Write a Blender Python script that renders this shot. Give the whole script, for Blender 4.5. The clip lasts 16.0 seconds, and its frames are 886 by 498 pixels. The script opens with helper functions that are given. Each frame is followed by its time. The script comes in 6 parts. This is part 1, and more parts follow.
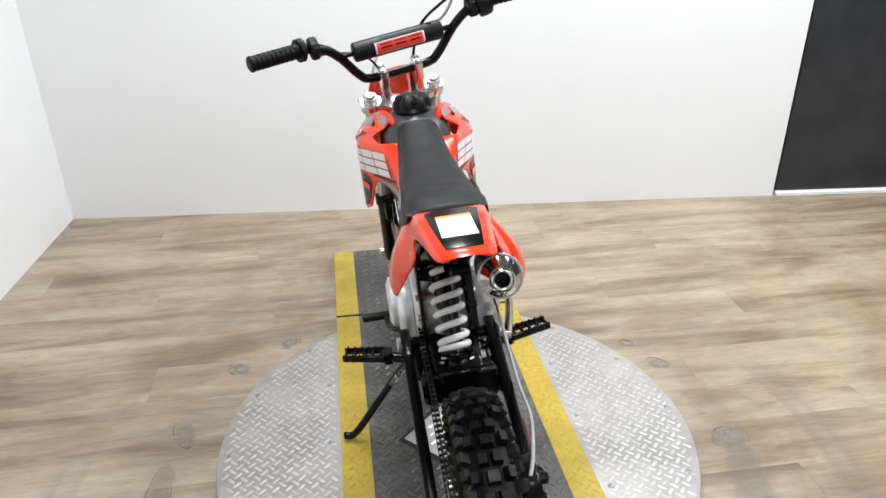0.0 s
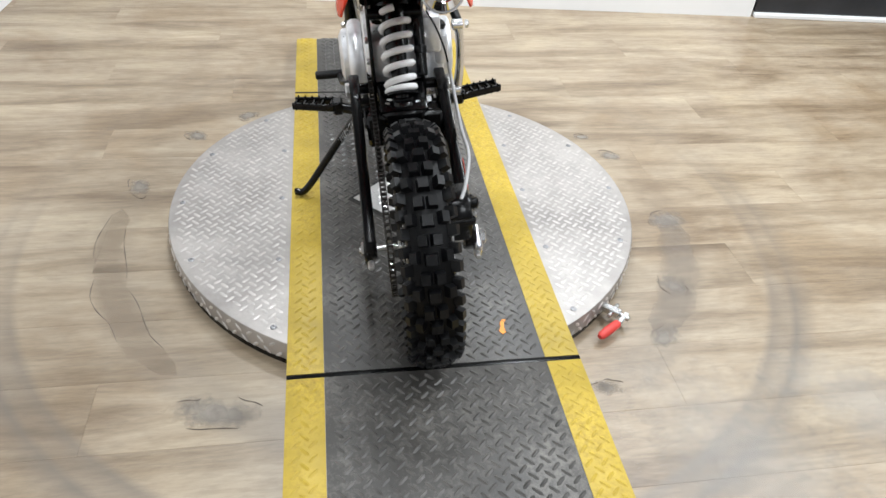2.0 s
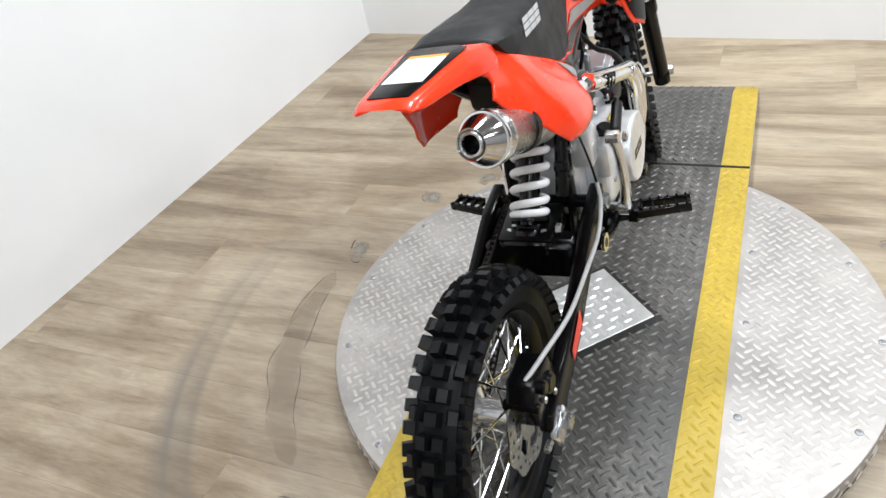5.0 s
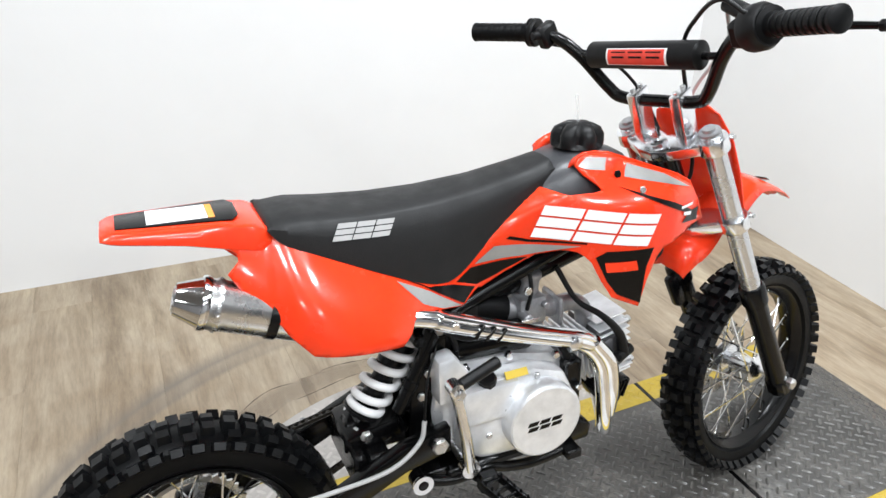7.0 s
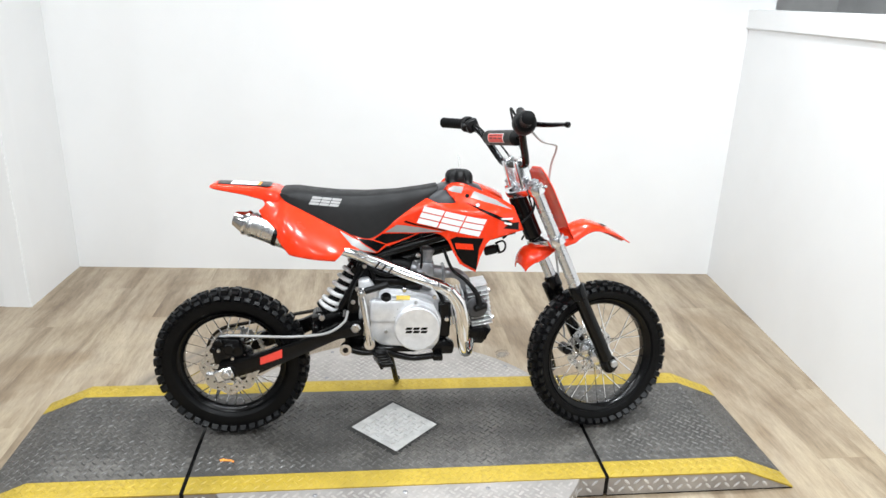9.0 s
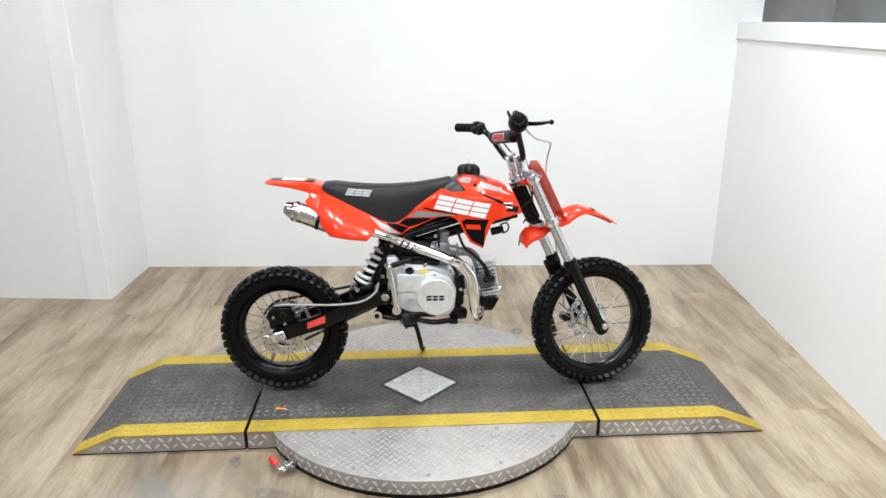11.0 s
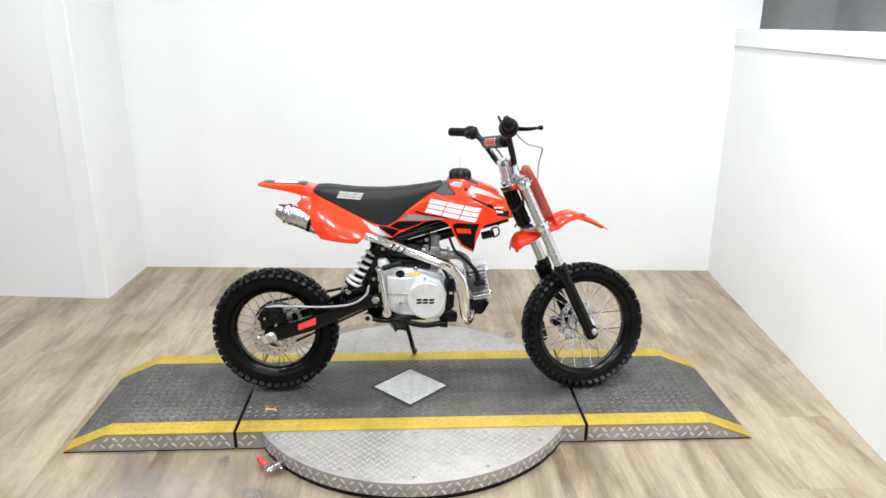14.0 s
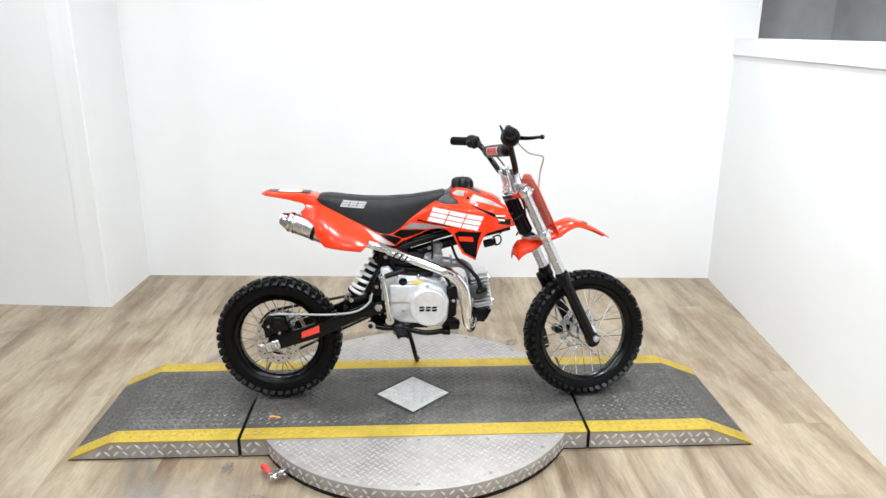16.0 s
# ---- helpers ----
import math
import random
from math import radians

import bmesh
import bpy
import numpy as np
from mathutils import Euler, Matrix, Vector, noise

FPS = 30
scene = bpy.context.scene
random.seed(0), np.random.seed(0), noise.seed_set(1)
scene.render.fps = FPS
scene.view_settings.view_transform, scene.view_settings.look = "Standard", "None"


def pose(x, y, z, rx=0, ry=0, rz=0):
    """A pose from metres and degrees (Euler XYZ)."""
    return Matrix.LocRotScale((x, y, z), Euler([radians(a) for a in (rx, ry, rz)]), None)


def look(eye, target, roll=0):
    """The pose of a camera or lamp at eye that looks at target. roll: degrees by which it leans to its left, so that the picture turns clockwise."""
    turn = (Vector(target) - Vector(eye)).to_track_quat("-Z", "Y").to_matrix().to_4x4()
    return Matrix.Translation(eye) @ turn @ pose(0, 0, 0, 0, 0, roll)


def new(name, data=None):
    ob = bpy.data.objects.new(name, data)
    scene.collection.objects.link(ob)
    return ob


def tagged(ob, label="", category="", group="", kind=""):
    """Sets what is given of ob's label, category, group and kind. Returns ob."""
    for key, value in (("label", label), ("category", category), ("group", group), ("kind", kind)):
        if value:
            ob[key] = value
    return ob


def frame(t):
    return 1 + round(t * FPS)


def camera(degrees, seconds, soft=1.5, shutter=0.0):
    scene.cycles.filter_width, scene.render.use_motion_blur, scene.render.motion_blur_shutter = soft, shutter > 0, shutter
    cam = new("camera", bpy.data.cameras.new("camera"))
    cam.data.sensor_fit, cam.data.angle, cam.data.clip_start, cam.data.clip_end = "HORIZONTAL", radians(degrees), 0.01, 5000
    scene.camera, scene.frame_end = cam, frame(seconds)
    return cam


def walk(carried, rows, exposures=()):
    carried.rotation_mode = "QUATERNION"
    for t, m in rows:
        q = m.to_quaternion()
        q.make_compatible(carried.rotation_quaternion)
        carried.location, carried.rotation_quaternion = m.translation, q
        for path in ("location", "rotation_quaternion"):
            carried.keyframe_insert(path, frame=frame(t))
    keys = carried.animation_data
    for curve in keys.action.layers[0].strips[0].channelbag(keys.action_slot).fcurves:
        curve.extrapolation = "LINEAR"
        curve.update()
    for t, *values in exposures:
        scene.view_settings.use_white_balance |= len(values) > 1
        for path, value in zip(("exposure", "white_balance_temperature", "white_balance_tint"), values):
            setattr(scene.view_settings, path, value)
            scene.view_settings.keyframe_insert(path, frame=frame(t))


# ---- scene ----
cam = camera(64.1, 16.0)
PATH = [
    (0, (-1.429, 0.248, 1.34), (0.339, -0.016, 0.444), -0.6),
    (0.5, (-1.503, 0.213, 1.292), (0.221, -0.067, 0.318), 1.7),
    (1, (-1.539, 0.179, 1.25), (0.121, -0.148, 0.183), 1.9),
    (1.5, (-1.564, 0.186, 1.204), (0.037, -0.117, 0.044), 3.6),
    (2, (-1.584, 0.197, 1.167), (-0.049, -0.104, -0.079), 4.3),
    (2.5, (-1.601, 0.206, 1.155), (-0.108, -0.1, -0.14), 3.5),
    (3, (-1.592, 0.193, 1.162), (-0.097, -0.071, -0.14), 1.1),
    (3.5, (-1.585, -0.006, 1.158), (-0.087, -0.048, -0.166), -3.6),
    (4, (-1.58, -0.196, 1.242), (0.01, 0.117, 0.07), -9.6),
    (4.2, (-1.536, -0.239, 1.229), (0.021, 0.13, 0.029), -11.2),
    (6.3, (-0.652, -0.621, 1.245), (0.328, 0.758, 0.178), -3.9),
    (6.5, (-0.628, -0.723, 1.267), (0.36, 0.667, 0.222), -1.7),
    (6.7, (-0.612, -0.748, 1.292), (0.366, 0.678, 0.285), 0.4),
    (7, (-0.485, -0.857, 1.296), (0.256, 0.742, 0.351), 0.5),
    (7.3, (-0.399, -0.998, 1.309), (0.308, 0.625, 0.377), 5.4),
    (7.5, (-0.352, -1.125, 1.312), (0.276, 0.564, 0.444), 2.8),
    (7.8, (-0.344, -1.342, 1.327), (0.182, 0.393, 0.483), 3.4),
    (8, (-0.302, -1.451, 1.357), (0.144, 0.309, 0.519), 2.8),
    (8.2, (-0.254, -1.585, 1.385), (0.139, 0.235, 0.650), 1.5),
    (8.5, (-0.142, -1.755, 1.403), (0.128, 0.087, 0.671), 2.8),
    (9, (-0.093, -2.026, 1.424), (0.124, -0.155, 0.753), 2.0),
    (9.5, (-0.124, -2.292, 1.432), (0.098, -0.411, 0.788), 2.3),
    (9.7, (-0.13, -2.382, 1.427), (0.07, -0.491, 0.81), 1.2),
    (12, (0.012, -2.499, 1.447), (0.094, -0.6, 0.828), 0.1),
    (12.5, (0.009, -2.502, 1.446), (0.097, -0.598, 0.84), -0.1),
    (13, (0.009, -2.502, 1.45), (0.097, -0.6, 0.839), 0.0),
    (13.5, (0.007, -2.501, 1.45), (0.093, -0.599, 0.839), 0.0),
    (14, (0.008, -2.502, 1.447), (0.098, -0.6, 0.834), 0.3),
    (14.5, (-0.003, -2.508, 1.456), (0.1, -0.607, 0.845), 0.3),
    (15, (-0.008, -2.521, 1.453), (0.091, -0.613, 0.86), 0.3),
    (15.5, (-0.001, -2.519, 1.451), (0.093, -0.61, 0.863), 0.2),
    (16, (-0.003, -2.522, 1.453), (0.088, -0.613, 0.862), 0.2),
]
EXPOSURE = [(0.0, -0.52, 6450, 11), (2.0, -0.36, 6450, 11), (4.0, -0.44, 6450, 11), (7.0, -0.34, 6450, 11), (8.0, -0.38, 6450, 11), (9.0, -0.34, 6450, 10), (12.0, -0.52, 6480, 11), (13.0, -0.42, 6450, 10), (14.5, -0.29, 6450, 10), (16.0, -0.30, 6450, 10)]
walk(cam, [(t, look(eye, target, roll)) for t, eye, target, roll in PATH], EXPOSURE)

# ---- light ----
world = bpy.data.worlds.new("world")
scene.world = world
world.use_nodes = True
world.node_tree.nodes["Background"].inputs[0].default_value = (0.9, 0.95, 1.0, 1)
world.node_tree.nodes["Background"].inputs[1].default_value = 0.05


def lamp(name, x, y, z, size, size_y, watts, colour=(0.91, 0.967, 1.0)):
    data = bpy.data.lights.new(name, "AREA")
    data.shape, data.size, data.size_y, data.energy, data.color = "RECTANGLE", size, size_y, watts, colour
    ob = new(name, data)
    ob.matrix_world = pose(x, y, z)
    return ob


CEIL = 2.75
LAMPS = [(x, y, 0.34, 0.34, w) for x, y, w in ((-1.75, 0.25, 13), (-0.95, 0.2, 16), (0.1, 0.15, 28), (1.1, 0.15, 46), (-1.75, -1.5, 17), (-0.85, -1.6, 26), (0.05, -1.6, 34), (1.1, -1.5, 48), (-3.4, -0.8, 34), (-3.3, -2.4, 20), (-1.0, -3.6, 34), (0.5, -3.6, 40))]
for lx, ly, la, lb, w in LAMPS:
    lamp("ceiling_panel_glow", lx, ly, CEIL - 0.05, la - 0.05, lb - 0.05, w)


# ---- materials ----
def nodes_of(name):
    m = bpy.data.materials.new(name)
    m.use_nodes = True
    nt = m.node_tree
    return m, nt, nt.nodes["Principled BSDF"]


def add(nt, kind, **values):
    n = nt.nodes.new(kind)
    for k, v in values.items():
        if k in n.inputs:
            n.inputs[k].default_value = v
    return n


def ramp(nt, fac, stops):
    r = nt.nodes.new("ShaderNodeValToRGB")
    while len(r.color_ramp.elements) < len(stops):
        r.color_ramp.elements.new(0.5)
    for e, (p, c) in zip(r.color_ramp.elements, stops):
        e.position, e.color = p, (*c, 1) if len(c) == 3 else c
    nt.links.new(fac, r.inputs[0])
    return r.outputs[0]


def grey(v):
    return (v, v, v)


def plain(name, colour, rough=0.5, metal=0.0, spread=0.12, scale=30.0, bump=0.15, bump_scale=250.0, dirt=None, coat=0.0, ior=1.5, spec=0.5):
    """Paint, plastic, rubber or metal with a mottled tone, uneven gloss and a fine grain."""
    m, nt, b = nodes_of(name)
    co = add(nt, "ShaderNodeTexCoord").outputs["Object"]
    n1 = add(nt, "ShaderNodeTexNoise", Scale=scale, Detail=5.0, Roughness=0.6)
    n2 = add(nt, "ShaderNodeTexNoise", Scale=bump_scale, Detail=3.0)
    nt.links.new(co, n1.inputs["Vector"]), nt.links.new(co, n2.inputs["Vector"])
    lo = tuple(max(0.0, c * (1 - spread)) for c in (dirt or colour))
    hi = tuple(min(1.0, c * (1 + spread)) for c in colour)
    nt.links.new(ramp(nt, n1.outputs[0], [(0.3, lo), (0.62, hi)]), b.inputs["Base Color"])
    nt.links.new(ramp(nt, n1.outputs[0], [(0.3, grey(min(1, rough * 1.2))), (0.7, grey(rough * 0.85))]), b.inputs["Roughness"])
    bp = add(nt, "ShaderNodeBump", Strength=bump, Distance=0.0006)
    nt.links.new(n2.outputs[0], bp.inputs["Height"]), nt.links.new(bp.outputs[0], b.inputs["Normal"])
    b.inputs["Metallic"].default_value, b.inputs["Coat Weight"].default_value, b.inputs["IOR"].default_value = metal, coat, ior
    b.inputs["Coat Roughness"].default_value, b.inputs["Specular IOR Level"].default_value = 0.08, spec
    return m


RED = plain("red_plastic", (0.83, 0.043, 0.009), 0.24, spread=0.04, bump=0.03, coat=0.45, spec=0.25)
RED.node_tree.nodes["Principled BSDF"].inputs["Subsurface Weight"].default_value = 0.22
RED.node_tree.nodes["Principled BSDF"].inputs["Subsurface Radius"].default_value = (1.0, 0.12, 0.05)
RED.node_tree.nodes["Principled BSDF"].inputs["Subsurface Scale"].default_value = 0.008
BLACK = plain("black_paint", (0.0022, 0.0022, 0.0024), 0.22, spec=0.24, spread=0.25, bump=0.1)
SATIN = plain("black_plastic", (0.004, 0.004, 0.0043), 0.42, spec=0.24, spread=0.25, bump=0.3)
RUBBER = plain("tyre_rubber", (0.0022, 0.0023, 0.0026), 0.42, spec=0.15, spread=0.35, bump=0.5, bump_scale=180, scale=18)
# Lighter, bluer than the tyre: wear and sheen of knob tops in the colour.
KNOB = plain("rubbed_sheen_rubber", (0.0034, 0.0036, 0.0041), 0.38, spec=0.24, spread=0.4, bump=0.4, bump_scale=180, scale=40)
VINYL = plain("seat_vinyl", (0.0075, 0.0075, 0.0079), 0.52, spec=0.34, spread=0.12, bump=0.45, bump_scale=420)
TANK = plain("grey_tank_plastic", (0.035, 0.036, 0.04), 0.36, spread=0.1, bump=0.35, bump_scale=300)
CHROME = plain("chrome", (0.86, 0.87, 0.88), 0.1, 1.0, spread=0.05, bump=0.03)
STEEL = plain("brushed_steel", (0.6, 0.6, 0.6), 0.27, 1.0, spread=0.1, bump=0.2)
ALU = plain("cast_aluminium", (0.80, 0.81, 0.83), 0.32, 0.55, spread=0.1, bump=0.45, bump_scale=350)
ALUP = plain("polished_aluminium", (0.8, 0.81, 0.83), 0.2, 1.0, spread=0.05, bump=0.1)
FORK = plain("grey_fork_tube", (0.62, 0.63, 0.65), 0.25, 0.9, spread=0.05, bump=0.05)
SPRING = plain("white_spring_paint", (0.8, 0.8, 0.8), 0.35, spread=0.05)
WHITE = plain("white_vinyl_print", (0.85, 0.85, 0.85), 0.4, spread=0.03)
SILVER = plain("silver_vinyl_print", (0.30, 0.295, 0.285), 0.38, 0.3, spread=0.08)
PALE = plain("pale_seat_print", (0.46, 0.46, 0.46), 0.4, spread=0.06)
CARB = plain("grey_cast_metal", (0.30, 0.30, 0.31), 0.38, 0.65, spread=0.25, bump=0.5)
# Darker copy of the casting: shade between the cooling fins put into colour.
CORE = plain("shaded_cast_metal", (0.10, 0.10, 0.105), 0.5, 0.5, spread=0.3, bump=0.5)
CHAIN = plain("chain_steel", (0.03, 0.027, 0.024), 0.4, 0.8, spread=0.4)
YTAG = plain("yellow_tag", (0.68, 0.48, 0.04), 0.5, spread=0.05)
ORANGE = plain("orange_mark", (0.85, 0.3, 0.05), 0.5, spread=0.05)
HOSE = plain("grey_hose", (0.42, 0.42, 0.42), 0.4, spread=0.1)
REDRUB = plain("red_rubber_grip", (0.6, 0.05, 0.04), 0.5, spread=0.15)
WALL = plain("white_wall_paint", (0.8, 0.8, 0.8), 0.6, spread=0.02, scale=1.5, bump=0.25, bump_scale=120)
CEILM = plain("ceiling_paint", (0.26, 0.26, 0.26), 0.8, spread=0.03, scale=3)
DARK = plain("dark_laminate", (0.026, 0.028, 0.032), 0.2, spread=0.2, scale=4, bump=0.05)
CONC = plain("grey_upper_wall", (0.74, 0.74, 0.74), 0.7, spread=0.1, scale=3)
# Grey chosen only to darken what chrome and black parts reflect.
GREYW = plain("unseen_wall_grey", (0.30, 0.30, 0.31), 0.6, spread=0.08, scale=2)
LAMPM, nt, b = nodes_of("lamp_diffuser")
b.inputs["Base Color"].default_value = (0.9, 0.9, 0.9, 1)
b.inputs["Emission Color"].default_value, b.inputs["Emission Strength"].default_value = (1, 0.97, 0.93, 1), 4.0


def tread(name, paint, metal, worn, rough, amount, paint_metal=0.0):
    """Painted or bare tread plate: dust and rubbed spots at two scales."""
    m, nt, b = nodes_of(name)
    co = add(nt, "ShaderNodeNewGeometry").outputs["Position"]
    big = add(nt, "ShaderNodeTexNoise", Scale=5.0, Detail=6.0, Roughness=0.65)
    fine = add(nt, "ShaderNodeTexNoise", Scale=90.0, Detail=4.0, Roughness=0.7)
    for n in (big, fine):
        nt.links.new(co, n.inputs["Vector"])
    mul = add(nt, "ShaderNodeMath")
    mul.operation = "MULTIPLY"
    nt.links.new(big.outputs[0], mul.inputs[0]), nt.links.new(fine.outputs[0], mul.inputs[1])
    fac = ramp(nt, mul.outputs[0], [(0.24, grey(0.0)), (0.24 + amount, grey(1.0))])
    base = ramp(nt, big.outputs[0], [(0.25, tuple(c * 0.6 for c in paint)), (0.7, tuple(min(1, c * 1.15) for c in paint))])
    mix = add(nt, "ShaderNodeMix")
    mix.data_type = "RGBA"
    nt.links.new(fac, mix.inputs["Factor"]), nt.links.new(base, mix.inputs[6])
    mix.inputs[7].default_value = (*worn, 1)
    nt.links.new(mix.outputs[2], b.inputs["Base Color"])
    nt.links.new(ramp(nt, fine.outputs[0], [(0.3, grey(rough * 0.8)), (0.7, grey(min(1, rough * 1.3)))]), b.inputs["Roughness"])
    b.inputs["Metallic"].default_value = metal
    bp = add(nt, "ShaderNodeBump", Strength=0.25, Distance=0.001)
    nt.links.new(fine.outputs[0], bp.inputs["Height"]), nt.links.new(bp.outputs[0], b.inputs["Normal"])
    return m


GRIT = tread("grey_painted_tread_plate", (0.064, 0.060, 0.055), 0.0, (0.19, 0.178, 0.16), 0.44, 0.22)
YELLOW = tread("yellow_painted_tread_plate", (0.49, 0.345, 0.035), 0.0, (0.20, 0.135, 0.035), 0.5, 0.36)
DISCLUG = plain("scuffed_aluminium", (0.47, 0.443, 0.42), 0.46, 0.5, spread=0.2, bump=0.2)
DECKLUG = plain("rubbed_grey_paint", (0.074, 0.070, 0.065), 0.33, 0.0, spread=0.5, scale=12, bump=0.2, spec=0.52)
BRIGHT = plain("bright_aluminium_plate", (0.60, 0.595, 0.58), 0.42, 0.3, spread=0.15, scale=25, bump=0.3)
LUG = plain("rubbed_aluminium", (0.68, 0.67, 0.66), 0.36, 0.6, spread=0.2, bump=0.2)
PLATE = tread("bare_aluminium_tread_plate", (0.430, 0.402, 0.380), 0.5, (0.51, 0.482, 0.458), 0.44, 0.35)


def plank_material():
    m, nt, b = nodes_of("vinyl_plank")
    geo = add(nt, "ShaderNodeNewGeometry").outputs["Position"]
    rnd = add(nt, "ShaderNodeObjectInfo").outputs["Random"]
    # each plank has a cut of its own out of the grain
    mp = add(nt, "ShaderNodeMapping")
    mp.inputs["Scale"].default_value = (1.0, 0.13, 1.0)
    off = add(nt, "ShaderNodeCombineXYZ")
    k = add(nt, "ShaderNodeMath")
    k.operation, k.inputs[1].default_value = "MULTIPLY", 0.22
    nt.links.new(rnd, k.inputs[0]), nt.links.new(k.outputs[0], off.inputs[2])
    nt.links.new(geo, mp.inputs["Vector"]), nt.links.new(off.outputs[0], mp.inputs["Location"])
    g1 = add(nt, "ShaderNodeTexNoise", Scale=9.0, Detail=6.0, Roughness=0.65, Distortion=0.45)
    g2 = add(nt, "ShaderNodeTexNoise", Scale=120.0, Detail=6.0, Roughness=0.75, Distortion=0.3)
    for g in (g1, g2):
        nt.links.new(mp.outputs[0], g.inputs["Vector"])
    c1 = ramp(nt, g1.outputs[0], [(0.28, (0.142, 0.100, 0.062)), (0.40, (0.235, 0.178, 0.116)), (0.52, (0.338, 0.272, 0.192)), (0.70, (0.435, 0.366, 0.270))])
    c2 = ramp(nt, g2.outputs[0], [(0.36, grey(0.84)), (0.58, grey(1.05))])
    tone = ramp(nt, rnd, [(0.0, grey(0.97)), (1.0, grey(1.03))])

    def times(a, b2):
        x = add(nt, "ShaderNodeMix", Factor=1.0)
        x.data_type, x.blend_type = "RGBA", "MULTIPLY"
        x.inputs[0].default_value = 1.0
        nt.links.new(a, x.inputs[6]), nt.links.new(b2, x.inputs[7])
        return x.outputs[2]

    # broad yellowish and brown areas that run across the planks
    wide = add(nt, "ShaderNodeTexNoise", Scale=1.9, Detail=4.0, Roughness=0.6, Distortion=0.4)
    nt.links.new(geo, wide.inputs["Vector"])
    area = ramp(nt, wide.outputs[0], [(0.36, (0.79, 0.715, 0.625)), (0.50, (1.0, 0.98, 0.96)), (0.64, (1.10, 1.08, 1.03))])
    col = times(times(times(c1, c2), tone), area)
    # grey scuff rings that wheels have left round the turntable
    ln = add(nt, "ShaderNodeVectorMath")
    ln.operation = "LENGTH"
    flat = add(nt, "ShaderNodeVectorMath")
    flat.operation = "MULTIPLY"
    flat.inputs[1].default_value = (1, 1, 0)
    nt.links.new(geo, flat.inputs[0]), nt.links.new(flat.outputs[0], ln.inputs[0])
    rings = ramp(nt, ln.outputs["Value"], [(0.0, grey(0.1)), (0.69, grey(0.12)), (0.725, grey(0.42)), (0.79, grey(0.40)), (0.82, grey(0.05)), (1.0, grey(0.0))])
    ln2 = add(nt, "ShaderNodeMath")
    ln2.operation, ln2.inputs[1].default_value = "SUBTRACT", 0.35
    nt.links.new(ln.outputs["Value"], ln2.inputs[0])
    rings2 = ramp(nt, ln2.outputs[0], [(0.0, grey(0.0)), (0.612, grey(0.0)), (0.630, grey(0.75)), (0.650, grey(0.50)), (0.668, grey(0.45)), (0.684, grey(0.9)), (0.698, grey(0.6)), (0.735, grey(0.0))])
    smudge = add(nt, "ShaderNodeTexNoise", Scale=2.2, Detail=4.0, Roughness=0.6)
    nt.links.new(geo, smudge.inputs["Vector"])
    patch = ramp(nt, smudge.outputs[0], [(0.34, grey(0.5)), (0.54, grey(1.0))])
    both = add(nt, "ShaderNodeMix")
    both.data_type, both.blend_type = "RGBA", "LIGHTEN"
    both.inputs[0].default_value = 1.0
    nt.links.new(rings, both.inputs[6]), nt.links.new(rings2, both.inputs[7])
    sep, appr = add(nt, "ShaderNodeSeparateXYZ"), add(nt, "ShaderNodeMapRange")
    nt.links.new(geo, sep.inputs[0]), nt.links.new(sep.outputs[0], appr.inputs["Value"])
    appr.inputs["From Min"].default_value, appr.inputs["From Max"].default_value = 0.25, -0.35
    appr.inputs["To Min"].default_value, appr.inputs["To Max"].default_value = 0.22, 1.0
    fac = times(times(both.outputs[2], patch), ramp(nt, appr.outputs[0], [(0.0, grey(0.0)), (1.0, grey(1.0))]))
    mix = add(nt, "ShaderNodeMix")
    mix.data_type = "RGBA"
    nt.links.new(fac, mix.inputs[0]), nt.links.new(col, mix.inputs[6])
    mix.inputs[7].default_value = (0.150, 0.125, 0.100, 1)
    nt.links.new(mix.outputs[2], b.inputs["Base Color"])
    nt.links.new(ramp(nt, g2.outputs[0], [(0.3, grey(0.5)), (0.7, grey(0.36))]), b.inputs["Roughness"])
    b.inputs["Specular IOR Level"].default_value = 0.8
    bp = add(nt, "ShaderNodeBump", Strength=0.2, Distance=0.0008)
    nt.links.new(g2.outputs[0], bp.inputs["Height"]), nt.links.new(bp.outputs[0], b.inputs["Normal"])
    return m


PLANK = plank_material()


# ---- mesh tools ----
def part(name, bm, material, parent=None, label="", m=None, sharp=38, thick=0.0):
    """Links a bmesh as one mesh object, under a thing or a part if one is given."""
    me = bpy.data.meshes.new(name)
    if m is not None:
        bm.transform(m)
    bmesh.ops.recalc_face_normals(bm, faces=bm.faces)
    if thick and len({v.co.y > 0 for v in bm.verts}) == 1:
        # skins on one side of the bike face outwards
        bm.normal_update()
        if sum(f.normal.y * f.calc_area() for f in bm.faces) * bm.verts[:][0].co.y < 0:
            bmesh.ops.reverse_faces(bm, faces=bm.faces)
    bm.to_mesh(me)
    bm.free()
    me.materials.append(material)
    me.shade_smooth()
    me.set_sharp_from_angle(angle=radians(sharp))
    ob = new(name, me)
    ob.parent = parent
    if thick:
        s = ob.modifiers.new("thickness", "SOLIDIFY")
        s.thickness, s.offset = thick, -1
    return tagged(ob, label)


def blank():
    return bmesh.new()


